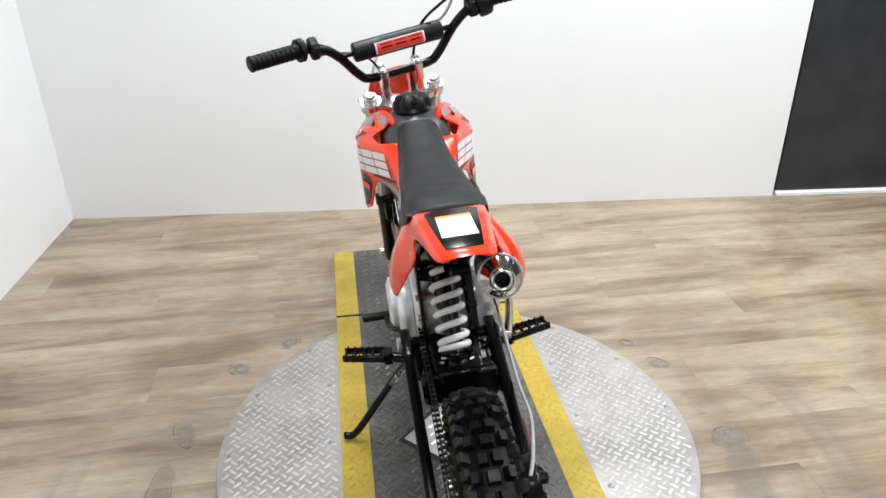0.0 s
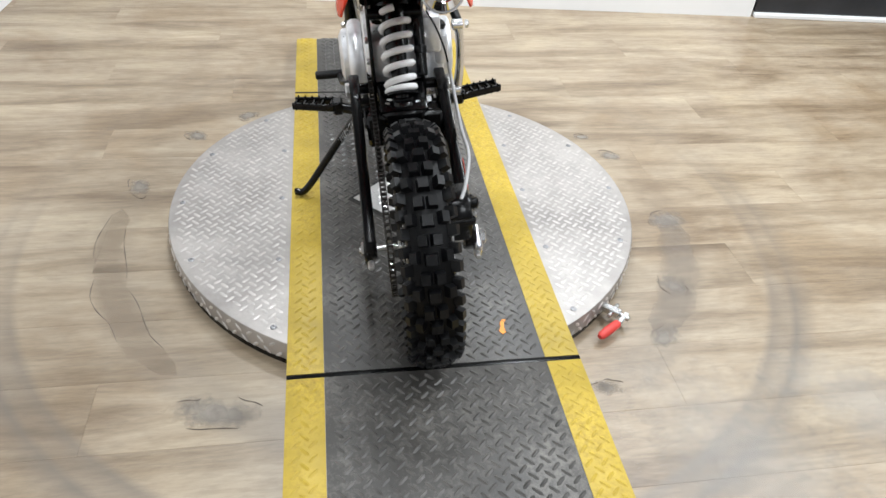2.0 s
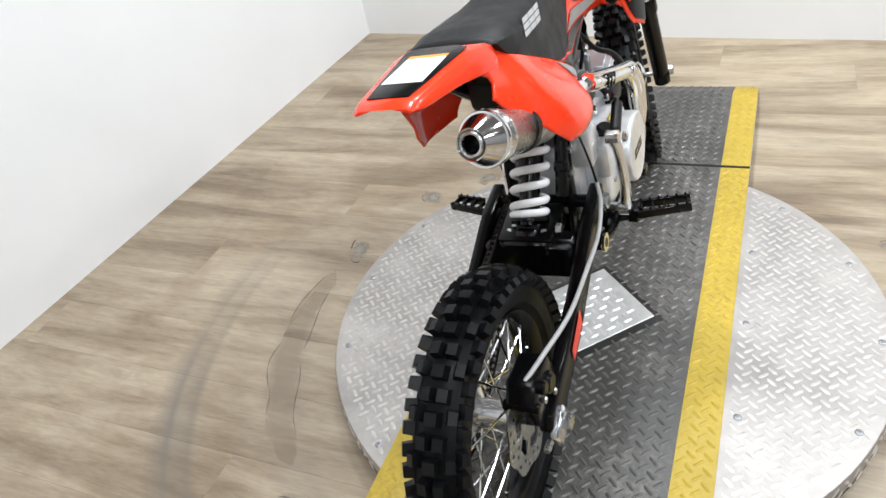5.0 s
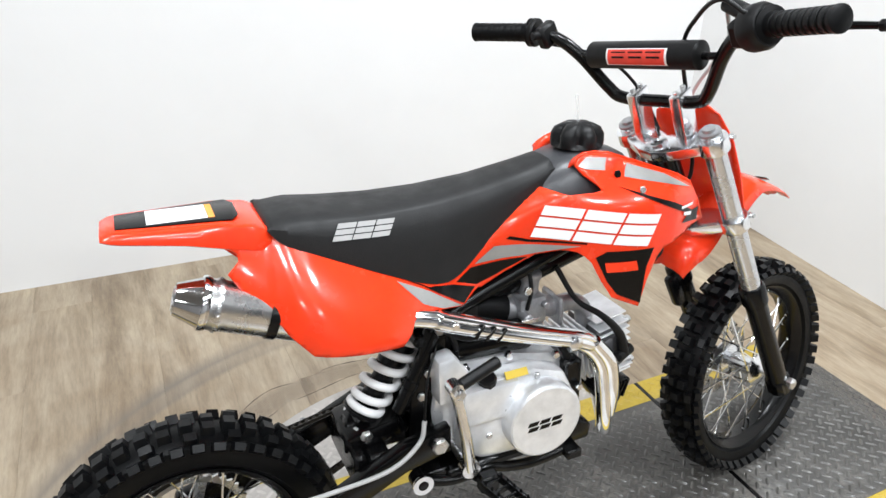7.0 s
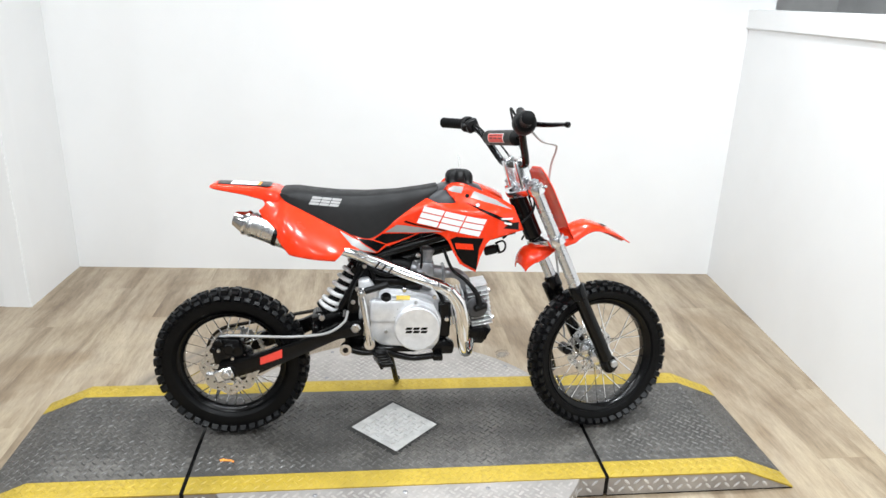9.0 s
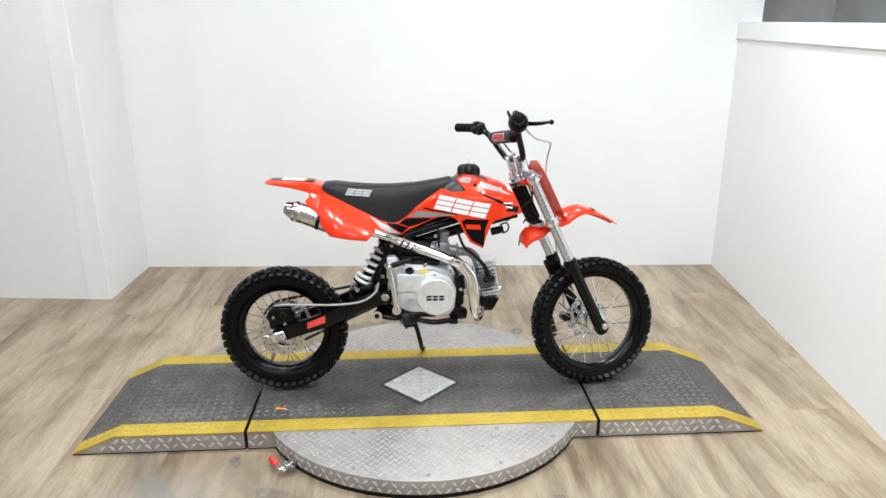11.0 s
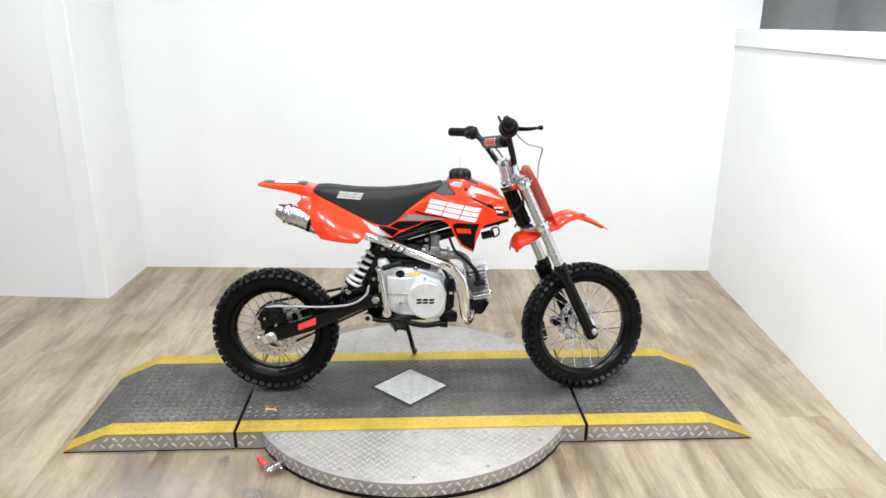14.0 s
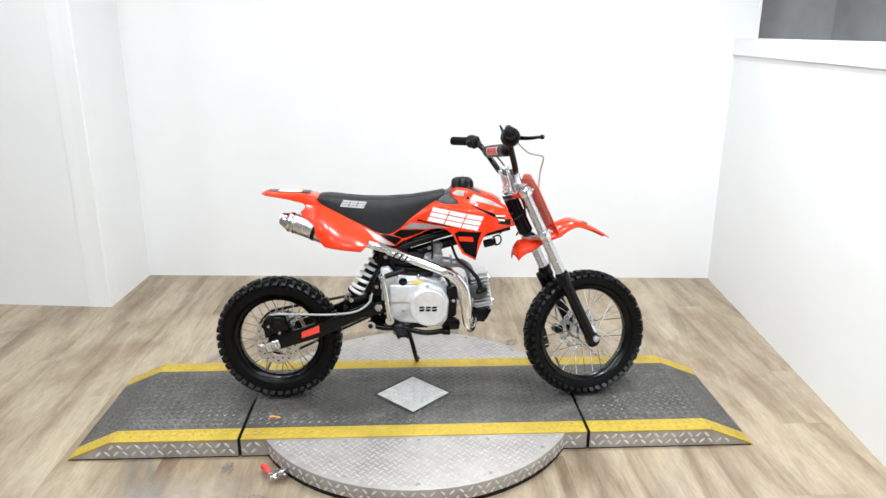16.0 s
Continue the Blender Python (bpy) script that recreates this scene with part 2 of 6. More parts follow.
def box(bm, x0, x1, y0, y1, z0, z1, bevel=0.0, m=None, seg=1):
    """A box with bevelled edges, added to bm."""
    t = bmesh.new()
    bmesh.ops.create_cube(t, size=1)
    bmesh.ops.scale(t, vec=(x1 - x0, y1 - y0, z1 - z0), verts=t.verts)
    bmesh.ops.translate(t, vec=((x0 + x1) / 2, (y0 + y1) / 2, (z0 + z1) / 2), verts=t.verts)
    if bevel:
        bmesh.ops.bevel(t, geom=t.edges[:], offset=bevel, segments=seg, affect="EDGES", profile=0.5)
    return join(bm, t, m)


def join(bm, t, m=None):
    if m is not None:
        t.transform(m)
    me = bpy.data.meshes.new("piece")
    t.to_mesh(me)
    t.free()
    bm.from_mesh(me)
    bpy.data.meshes.remove(me)
    return bm


def prism(bm, outline, y0, y1, bevel=0.0, m=None):
    """An outline in x and z, pushed along y from y0 to y1."""
    t = bmesh.new()
    face = t.faces.new([t.verts.new((x, y0, z)) for x, z in outline])
    out = bmesh.ops.extrude_face_region(t, geom=[face])
    bmesh.ops.translate(t, vec=(0, y1 - y0, 0), verts=[v for v in out["geom"] if isinstance(v, bmesh.types.BMVert)])
    if bevel:
        bmesh.ops.bevel(t, geom=t.edges[:], offset=bevel, segments=2, affect="EDGES", profile=0.5)
    return join(bm, t, m)


def frame_of(a, b):
    """A matrix whose z runs from a to b, at a."""
    a, b = Vector(a), Vector(b)
    return Matrix.Translation(a) @ (b - a).to_track_quat("Z", "Y").to_matrix().to_4x4()


def lathe(bm, rings, m=None, n=24, closed=True):
    """A turned body: rings of (radius, height) about z."""
    t = bmesh.new()
    rows = []
    for r, h in rings:
        rows.append([t.verts.new((r * math.cos(2 * math.pi * k / n), r * math.sin(2 * math.pi * k / n), h)) for k in range(n)])
    for a, b2 in zip(rows, rows[1:]):
        for k in range(n):
            t.faces.new((a[k], a[(k + 1) % n], b2[(k + 1) % n], b2[k]))
    if closed:
        t.faces.new(rows[0][::-1]), t.faces.new(rows[-1])
    return join(bm, t, m)


def rod(bm, a, b, r, r2=None, n=14, m=None, edge=None):
    """A round bar from a to b with eased ends."""
    r2 = r if r2 is None else r2
    d = (Vector(b) - Vector(a)).length
    e = min(r, r2) * 0.25 if edge is None else edge
    return lathe(bm, [(r - e, 0), (r, e), (r2, d - e), (r2 - e, d)], (m if m is not None else Matrix()) @ frame_of(a, b), n)


def smooth_line(points, n=8):
    """Points on a smooth curve through the given ones."""
    p = [Vector(q) for q in points]
    p = [2 * p[0] - p[1]] + p + [2 * p[-1] - p[-2]]
    out = []
    for i in range(1, len(p) - 2):
        a, b2, c, d = p[i - 1 : i + 3]
        for k in range(n):
            t = k / n
            out.append(0.5 * (2 * b2 + (c - a) * t + (2 * a - 5 * b2 + 4 * c - d) * t * t + (3 * b2 - a - 3 * c + d) * t**3))
    return out + [p[-2]]


def tube(bm, points, r, n=10, steps=8, m=None, curved=True):
    """A round tube along a smooth curve; r may be a list, one radius a given point."""
    line = smooth_line(points, steps) if curved else [Vector(q) for q in points]
    rr = [r] * len(line) if not isinstance(r, (list, tuple)) else [float(v) for v in np.interp(np.linspace(0, 1, len(line)), np.linspace(0, 1, len(r)), r)]
    t = bmesh.new()
    up, rows = None, []
    for i, p in enumerate(line):
        d = (line[min(i + 1, len(line) - 1)] - line[max(i - 1, 0)]).normalized()
        side = d.cross(up if up is not None else (Vector((0, 0, 1)) if abs(d.z) < 0.9 else Vector((1, 0, 0)))).normalized()
        up = side.cross(d).normalized()
        rows.append([t.verts.new(p + rr[i] * (math.cos(2 * math.pi * k / n) * side + math.sin(2 * math.pi * k / n) * up)) for k in range(n)])
    for a, b2 in zip(rows, rows[1:]):
        for k in range(n):
            t.faces.new((a[k], a[(k + 1) % n], b2[(k + 1) % n], b2[k]))
    t.faces.new(rows[0][::-1]), t.faces.new(rows[-1])
    return join(bm, t, m)


def sheet(bm, outline, yfun, step=0.02, m=None):
    """A skin in side view, cut into a grid and bulged along y by yfun(x, z)."""
    t = bmesh.new()
    t.faces.new([t.verts.new((x, 0, z)) for x, z in outline])
    xs, zs = [x for x, _ in outline], [z for _, z in outline]
    for lo, hi, axis in ((min(xs), max(xs), 0), (min(zs), max(zs), 2)):
        for k in range(1, int((hi - lo) / step)):
            co, no = [0, 0, 0], [0, 0, 0]
            co[axis], no[axis] = lo + k * step, 1
            bmesh.ops.bisect_plane(t, geom=t.verts[:] + t.edges[:] + t.faces[:], plane_co=co, plane_no=no, dist=1e-5)
    for v in t.verts:
        v.co.y = yfun(v.co.x, v.co.z)
    return join(bm, t, m)


def loft(bm, sections, m=None, cap=True):
    """A skin through rings of points, all of one length."""
    t = bmesh.new()
    rows = [[t.verts.new(p) for p in s] for s in sections]
    n = len(rows[0])
    for a, b2 in zip(rows, rows[1:]):
        for k in range(n):
            t.faces.new((a[k], a[(k + 1) % n], b2[(k + 1) % n], b2[k]))
    if cap:
        t.faces.new(rows[0][::-1]), t.faces.new(rows[-1])
    return join(bm, t, m)


# ---- room ----
def wall(name, a, b2, z0, z1, thick, material=WALL, label="plain white painted wall"):
    """A wall from a to b in plan, its thickness to the left of that way."""
    a, b2 = Vector((*a, 0)), Vector((*b2, 0))
    d = b2 - a
    ang = math.atan2(d.y, d.x)
    bm = box(blank(), 0, d.length, 0, thick, z0, z1)
    return tagged(part(name, bm, material, None, label, Matrix.Translation(a) @ Matrix.Rotation(ang, 4, "Z")), category="wall", kind="structure")


wall("wall_north", (1.94, 1.501), (-1.72, 1.696), -0.02, CEIL, -0.12)
wall("wall_column_side", (-1.611, 1.80), (-1.640, 1.166), -0.02, CEIL, -0.12)
wall("wall_column_front", (-1.646, 1.163), (-2.28, 1.230), -0.02, CEIL, -0.12)
wall("wall_northwest", (-2.28, 1.25), (-4.6, 1.25), -0.02, CEIL, -0.12)
wall("wall_east", (1.521, -1.834), (1.827, 1.59), -0.02, 1.34, -0.12)
# unseen west and south walls, added to close the room with darker reflections
wall("wall_west", (-4.5, 1.4), (-4.5, -4.9), -0.02, CEIL, -0.12, GREYW, "unseen grey wall, kept dark for the reflections")
wall("wall_south", (-4.6, -4.8), (3.2, -4.8), -0.02, CEIL, -0.12, GREYW, "unseen grey wall, kept dark for the reflections")
wall("wall_far_east", (3.0, -4.9), (3.0, 3.0), -0.02, CEIL, -0.12, CONC, "dim grey wall beyond the low partition")
wall("wall_far_north", (3.1, 2.6), (1.9, 2.6), -0.02, CEIL, -0.12, CONC, "dim grey wall beyond the low partition")
part_cap = blank()
box(part_cap, -0.012, 3.39, -0.135, 0.012, 1.323, 1.416, 0.006)
tagged(part("trim_wall_cap", part_cap, WALL, None, "white painted ledge on top of the low wall", Matrix.Translation((1.521, -1.834, 0)) @ Matrix.Rotation(math.atan2(3.424, 0.306), 4, "Z")), category="ledge", kind="structure")
dk = blank()
box(dk, 0, 1.6, 0, 0.05, 0.022, CEIL - 0.02, 0.004)
tagged(part("wall_dark_panel", dk, DARK, None, "dark glossy grey laminate panel beside the white wall", pose(1.528, -1.849, 0, 0, 0, -95.5)), category="panel", kind="structure")
sill = blank()
box(sill, 0, 1.6, -0.012, 0.02, 0.0, 0.02, 0.003)
tagged(part("trim_floor_strip", sill, WALL, None, "white strip along the foot of the dark panel", pose(1.516, -1.847, 0, 0, 0, -95.5)), category="trim", kind="structure")
bm = box(blank(), -4.7, 3.3, -5.0, 3.0, CEIL, CEIL + 0.1)
tagged(part("ceiling", bm, CEILM, None, "plain dull grey ceiling"), category="ceiling", kind="structure")
for lx, ly, la, lb, w in LAMPS:
    e = tagged(new("ceiling_light"), "white square ceiling light panel, switched on", "lamp", "ceiling lights")
    e.location = (lx, ly, CEIL)
    fr = blank()
    for x0, x1, y0, y1 in ((-la / 2, la / 2, -lb / 2, -lb / 2 + 0.03), (-la / 2, la / 2, lb / 2 - 0.03, lb / 2), (-la / 2, -la / 2 + 0.03, -lb / 2 + 0.03, lb / 2 - 0.03), (la / 2 - 0.03, la / 2, -lb / 2 + 0.03, lb / 2 - 0.03)):
        box(fr, x0, x1, y0, y1, -0.03, 0.0, 0.003)
    part("frame", fr, WALL, e)
    part("diffuser", box(blank(), -la / 2 + 0.031, la / 2 - 0.031, -lb / 2 + 0.031, lb / 2 - 0.031, -0.018, -0.008), LAMPM, e)

bm = box(blank(), -4.7, 3.3, -5.0, 3.0, -0.12, -0.006)
FLOOR = tagged(part("floor", bm, PLANK, None, "worn beige wood-look vinyl plank floor with grey scuffs"), category="floor", kind="structure")

# ---- turntable and ramps ----
H, HW, RD = 0.070, 0.305, 0.616
JR, JF, DX = -0.617, 0.632, 0.012  # joints behind and in front, and the disc's middle


def lugs(bm, inside, area, height, pitch=0.031, long=0.0130, wide=0.0040, tall=0.0026):
    """Raised tread lugs on a flat top, each turned crosswise to its neighbours."""
    x0, x1, y0, y1 = area
    verts, faces = [], []
    nx, ny = int((x1 - x0) / pitch), int((y1 - y0) / pitch * 2)
    for i in range(nx + 1):
        for j in range(ny + 1):
            x, y = x0 + (i + 0.5 * (j % 2)) * pitch, y0 + j * pitch * 0.5
            if not inside(x, y):
                continue
            a = radians(45 if j % 2 else -45)
            ux, uy = math.cos(a), math.sin(a)
            k = len(verts)
            z = height(x, y)
            for s, w, h in ((-1, 0, 0), (-0.6, -1, 0), (0.6, -1, 0), (1, 0, 0), (0.6, 1, 0), (-0.6, 1, 0), (-0.55, 0, 1), (0.55, 0, 1)):
                px, py = x + s * long * ux - w * wide * uy, y + s * long * uy + w * wide * ux
                verts.append((px, py, height(px, py) + h * tall))
            faces += [(k, k + 1, k + 6), (k + 1, k + 2, k + 7, k + 6), (k + 2, k + 3, k + 7), (k + 3, k + 4, k + 7), (k + 4, k + 5, k + 6, k + 7), (k + 5, k, k + 6)]
    me = bpy.data.meshes.new("lugs")
    me.from_pydata(verts, [], faces)
    bm.from_mesh(me)
    bpy.data.meshes.remove(me)
    return bm


def stuff(ob):
    ob["kind"] = "stuff"
    return ob


BLACKISH = plain("blackish_border", (0.013, 0.012, 0.011), 0.5, spread=0.4, scale=40, bump=0.4)
YW = 0.075  # width of the yellow edge
DM = 0.142  # half the diagonal of the bare diamond


def top_of(x, y):
    """Height of the runway's top: level, then sloping to the floor at both ends."""
    kink, end = (1.082, 1.243) if x > 0 else (1.064, 1.215)
    return H if abs(x) < kink else H - (abs(x) - kink) / (end - kink) * (H - 0.006)


# the turntable's round plate
tt = tagged(new("turntable"), "round bare aluminium tread plate turntable with a grey runway", "turntable")
disc = blank()
lathe(disc, [(RD - 0.014, 0.012), (RD - 0.003, 0.016), (RD, H - 0.008), (RD - 0.002, H - 0.003), (RD - 0.006, H - 0.002)], pose(DX, 0, 0), 120)
part("disc", disc, PLATE, tt, "bare aluminium tread plate disc")
part("base_ring", lathe(blank(), [(RD - 0.004, 0.0), (RD - 0.004, 0.013)], pose(DX, 0, 0), 96), BLACK, tt)
ins = lambda x, y: math.hypot(x - DX, y) < RD - 0.018 and abs(y) > HW + 0.012
stuff(part("tread_lug", lugs(blank(), ins, (-0.62, 0.64, -0.62, 0.62), lambda x, y: H - 0.002, tall=0.0009), DISCLUG, tt))
# lugs on the rim
rimv, rimf = [], []
for k in range(124):
    for row in range(2):
        a = 2 * math.pi * (k + 0.5 * row) / 124
        z, s = H * (0.38 + 0.34 * row), (1 if (k + row) % 2 else -1)
        if abs((RD) * math.sin(a)) < HW + 0.01:
            continue
        i = len(rimv)
        for u, w, h in ((-1, 0, 0), (-0.5, -1, 0), (0.5, -1, 0), (1, 0, 0), (0.5, 1, 0), (-0.5, 1, 0), (-0.5, 0, 1), (0.5, 0, 1)):
            du, dz = (u * 0.0105 - w * 0.0034 * s) * 0.85, (u * 0.0105 * s + w * 0.0034) * 0.85
            r = RD - 0.0005 + h * 0.0022
            rimv.append((DX + r * math.cos(a + du / RD), r * math.sin(a + du / RD), z + dz))
        rimf += [(i, i + 1, i + 6), (i + 1, i + 2, i + 7, i + 6), (i + 2, i + 3, i + 7), (i + 3, i + 4, i + 7), (i + 4, i + 5, i + 6, i + 7), (i + 5, i, i + 6)]
me = bpy.data.meshes.new("rim_lugs")
me.from_pydata(rimv, [], rimf)
rb = blank()
rb.from_mesh(me)
bpy.data.meshes.remove(me)
stuff(part("rim_lug", rb, LUG, tt))
# screws in two rings
screw = lathe(blank(), [(0.0075, 0), (0.0075, 0.0012), (0.0055, 0.0024), (0.003, 0.0024), (0.0025, 0.0012)], None, 12)
sc = part("screw", screw, CARB, tt)
spots = [(DX + 0.588 * math.cos(radians(a)), 0.585 * math.sin(radians(a))) for a in (42, 66, 90, 114, 145, 215, 246, 270, 294, 318)]
spots += [(x, s * (HW + 0.026)) for x in (-0.24, 0.018, 0.262) for s in (-1, 1)]
for k, (x, y) in enumerate(spots):
    ob = sc if k == 0 else new("screw", sc.data)
    ob.parent, ob.location = tt, (x, y, H - 0.002)


def runway(parent, x0, x1, diamond=False):
    """A grey deck with yellow edges and bare tread-plate sides, from x0 to x1."""
    xs = sorted({x0, x1, *(v for v in (-1.064, 1.082) if x0 < v < x1)})
    line = [(x, top_of(x, 0)) for x in xs]
    body = blank()
    prism(body, [(x0, 0.004 if abs(x0) < 1.1 else 0.001)] + line + [(x1, 0.004 if abs(x1) < 1.1 else 0.001)], -HW + 0.002, HW - 0.002)
    part("side_plate", body, PLATE, parent, "bare aluminium tread plate side")

    # black strips painted in for the shaded gap under the side plates
    for s in (-1, 1):
        part("gap_shade_strip", box(blank(), x0, x1, s * (HW - 0.012) - 0.010, s * (HW - 0.012) + 0.010, 0.0, 0.0045), BLACK, parent)

    def skin(name, y0, y1, material, label):
        bm = blank()
        prism(bm, [(x, z - 0.004) for x, z in line] + [(x, z + 0.0015) for x, z in reversed(line)], y0, y1, 0.0006)
        return part(name, bm, material, parent, label)

    skin("deck", -HW + YW, HW - YW, GRIT, "dark grey painted tread plate deck")
    skin("yellow_edge", -HW, -HW + YW - 0.0005, YELLOW, "yellow painted tread plate edge")
    skin("yellow_edge", HW - YW + 0.0005, HW, YELLOW, "yellow painted tread plate edge")
    up = lambda x, y: top_of(x, y) + 0.0014
    clear = lambda x, y: x0 + 0.012 < x < x1 - 0.012 and not (diamond and abs(x) + abs(y) < DM + 0.014)
    stuff(part("deck_lug", lugs(blank(), lambda x, y: clear(x, y) and abs(y) < HW - YW - 0.012, (x0, x1, -HW, HW), up), DECKLUG, parent))
    stuff(part("edge_lug", lugs(blank(), lambda x, y: clear(x, y) and HW - YW + 0.012 < abs(y) < HW - 0.012, (x0, x1, -HW, HW), up, tall=0.0022), YELLOW, parent))
    # lugs on the upright sides
    sv, sf = [], []
    for s in (-1, 1):
        for row in range(2):
            for k in range(int((x1 - x0) / 0.031)):
                x, z = x0 + (k + 0.4 + 0.5 * row) * 0.031, H * (0.33 + 0.36 * row)
                if x > x1 - 0.012 or z > top_of(x + 0.01, 0) - 0.012 or z > top_of(x - 0.01, 0) - 0.012 or (diamond and abs(x) < 0.54):
                    continue
                d, i = (1 if (k + row) % 2 else -1), len(sv)
                for u, w, h in ((-1, 0, 0), (-0.5, -1, 0), (0.5, -1, 0), (1, 0, 0), (0.5, 1, 0), (-0.5, 1, 0), (-0.5, 0, 1), (0.5, 0, 1)):
                    sv.append((x + (u * 0.0105 - w * 0.0034 * d) * 0.95, s * (HW - 0.0015 + h * 0.0024), z + (u * 0.0105 * d + w * 0.0034) * 0.95))
                sf += [(i, i + 1, i + 6), (i + 1, i + 2, i + 7, i + 6), (i + 2, i + 3, i + 7), (i + 3, i + 4, i + 7), (i + 4, i + 5, i + 6, i + 7), (i + 5, i, i + 6)]
    me = bpy.data.meshes.new("side_lugs")
    me.from_pydata(sv, [], sf)
    bm = blank()
    bm.from_mesh(me)
    bpy.data.meshes.remove(me)
    stuff(part("side_lug", bm, LUG, parent))


runway(tt, JR + 0.006, JF - 0.006, True)
dia = blank()
lathe(dia, [(DM + 0.020, -0.004), (DM + 0.020, 0.0006), (DM + 0.017, 0.0010)], pose(-0.004, -0.004, H + 0.0014), 4)
part("diamond_border", dia, BLACKISH, tt, "dark border round the diamond", sharp=20)
dia = blank()
lathe(dia, [(DM, -0.002), (DM, 0.0016), (DM - 0.003, 0.0026)], pose(0, 0, H + 0.0014), 4)
part("diamond_plate", dia, BRIGHT, tt, "bare aluminium diamond in the deck's middle", sharp=20)
stuff(part("diamond_lug", lugs(blank(), lambda x, y: abs(x) + abs(y) < DM - 0.018, (-0.15, 0.15, -0.15, 0.15), lambda x, y: H + 0.004), LUG, tt))
part("orange_mark", prism(blank(), [(-0.022, -0.004), (-0.016, 0.006), (-0.004, 0.003), (0.010, 0.005), (0.022, 0.012), (0.024, 0.004), (0.012, -0.004), (0.0, -0.005), (-0.012, -0.010)], 0, 0.0008, m=pose(-0.517, -0.158, H + 0.0026, 90)), ORANGE, tt)
# dark joint bars
for jx in (JR, JF):
    part("joint_strip", prism(blank(), [(-0.0055, -0.06), (0.0055, -0.06), (0.0055, 0.0), (-0.0055, 0.0)], -HW, HW, 0.001, m=pose(jx, 0, H + 0.001)), BLACK, tt, "black rubber strip in the joint")
# lock handle on the turntable's rim
lk = pose(-0.430, -0.430, 0.03, 0, 0, 225) @ Matrix.Diagonal((0.78, 0.78, 0.78, 1))
br = blank()
box(br, -0.005, 0.055, -0.012, 0.012, -0.012, 0.012, 0.003)
rod(br, (0.03, -0.03, 0.0), (0.03, 0.035, 0.0), 0.007)
rod(br, (0.055, 0, 0), (0.085, 0, 0), 0.008)
box(br, 0.06, 0.075, -0.045, 0.02, -0.006, 0.004, 0.002)
hb = part("lock_bracket", br, STEEL, tt, "steel lock bracket", lk)
hg = lathe(blank(), [(0.008, 0), (0.013, 0.006), (0.0145, 0.045), (0.013, 0.075), (0.008, 0.084)], lk @ frame_of((0.066, -0.035, 0.0), (0.050, -0.10, -0.008)), 16)
part("lock_handle", hg, REDRUB, hb, "red plastic handle")
for x0, x1 in ((-1.215, JR - 0.006), (JF + 0.006, 1.243)):
    rp = tagged(new("ramp"), "low grey ramp with yellow edges standing on the floor", "ramp", "ramps at the turntable")
    runway(rp, x0, x1)

# ---- dirt bike ----
bike = tagged(new("dirt_bike"), "red and black youth dirt bike leaning on its kickstand", "motorcycle")
bike.matrix_world = pose(-0.001, 0.004, H + 0.0088, -5.1, 0.6, -0.6) @ Matrix.Scale(1.0137, 4)
RAKE, STEER = 26, 12.8
S = Matrix.Translation((0.395, 0, 0.700)) @ Matrix.Rotation(radians(-RAKE), 4, "Y") @ Matrix.Rotation(radians(STEER), 4, "Z")


def lerp(x, pts):
    return float(np.interp(x, [p[0] for p in pts], [p[1] for p in pts]))


def ease(t):
    t = max(0.0, min(1.0, t))
    return t * t * (3 - 2 * t)


def mirror(bm):
    """The other side's copy of a bmesh."""
    t = bm.copy()
    bmesh.ops.scale(t, vec=(1, -1, 1), verts=t.verts)
    bmesh.ops.reverse_faces(t, faces=t.faces)
    return t


def pair(name, make, material, label="", parent=None, thick=0.0):
    """A part on the right side (-y) and its mirror on the left."""
    a = make()
    b2 = mirror(a)
    return part(name, a, material, parent or bike, label, thick=thick), part(name, b2, material, parent or bike, label, thick=thick)


# wheels
def bolt(parent, at, way, r=0.007, h=0.006, m=None, material=STEEL, name="bolt"):
    a = Vector(at)
    bm = lathe(blank(), [(r * 0.9, 0), (r, 0.001), (r, h * 0.8), (r * 0.8, h)], (m if m is not None else Matrix()) @ frame_of(a, a + Vector(way)), 6)
    return part(name, bm, material, parent, sharp=30)


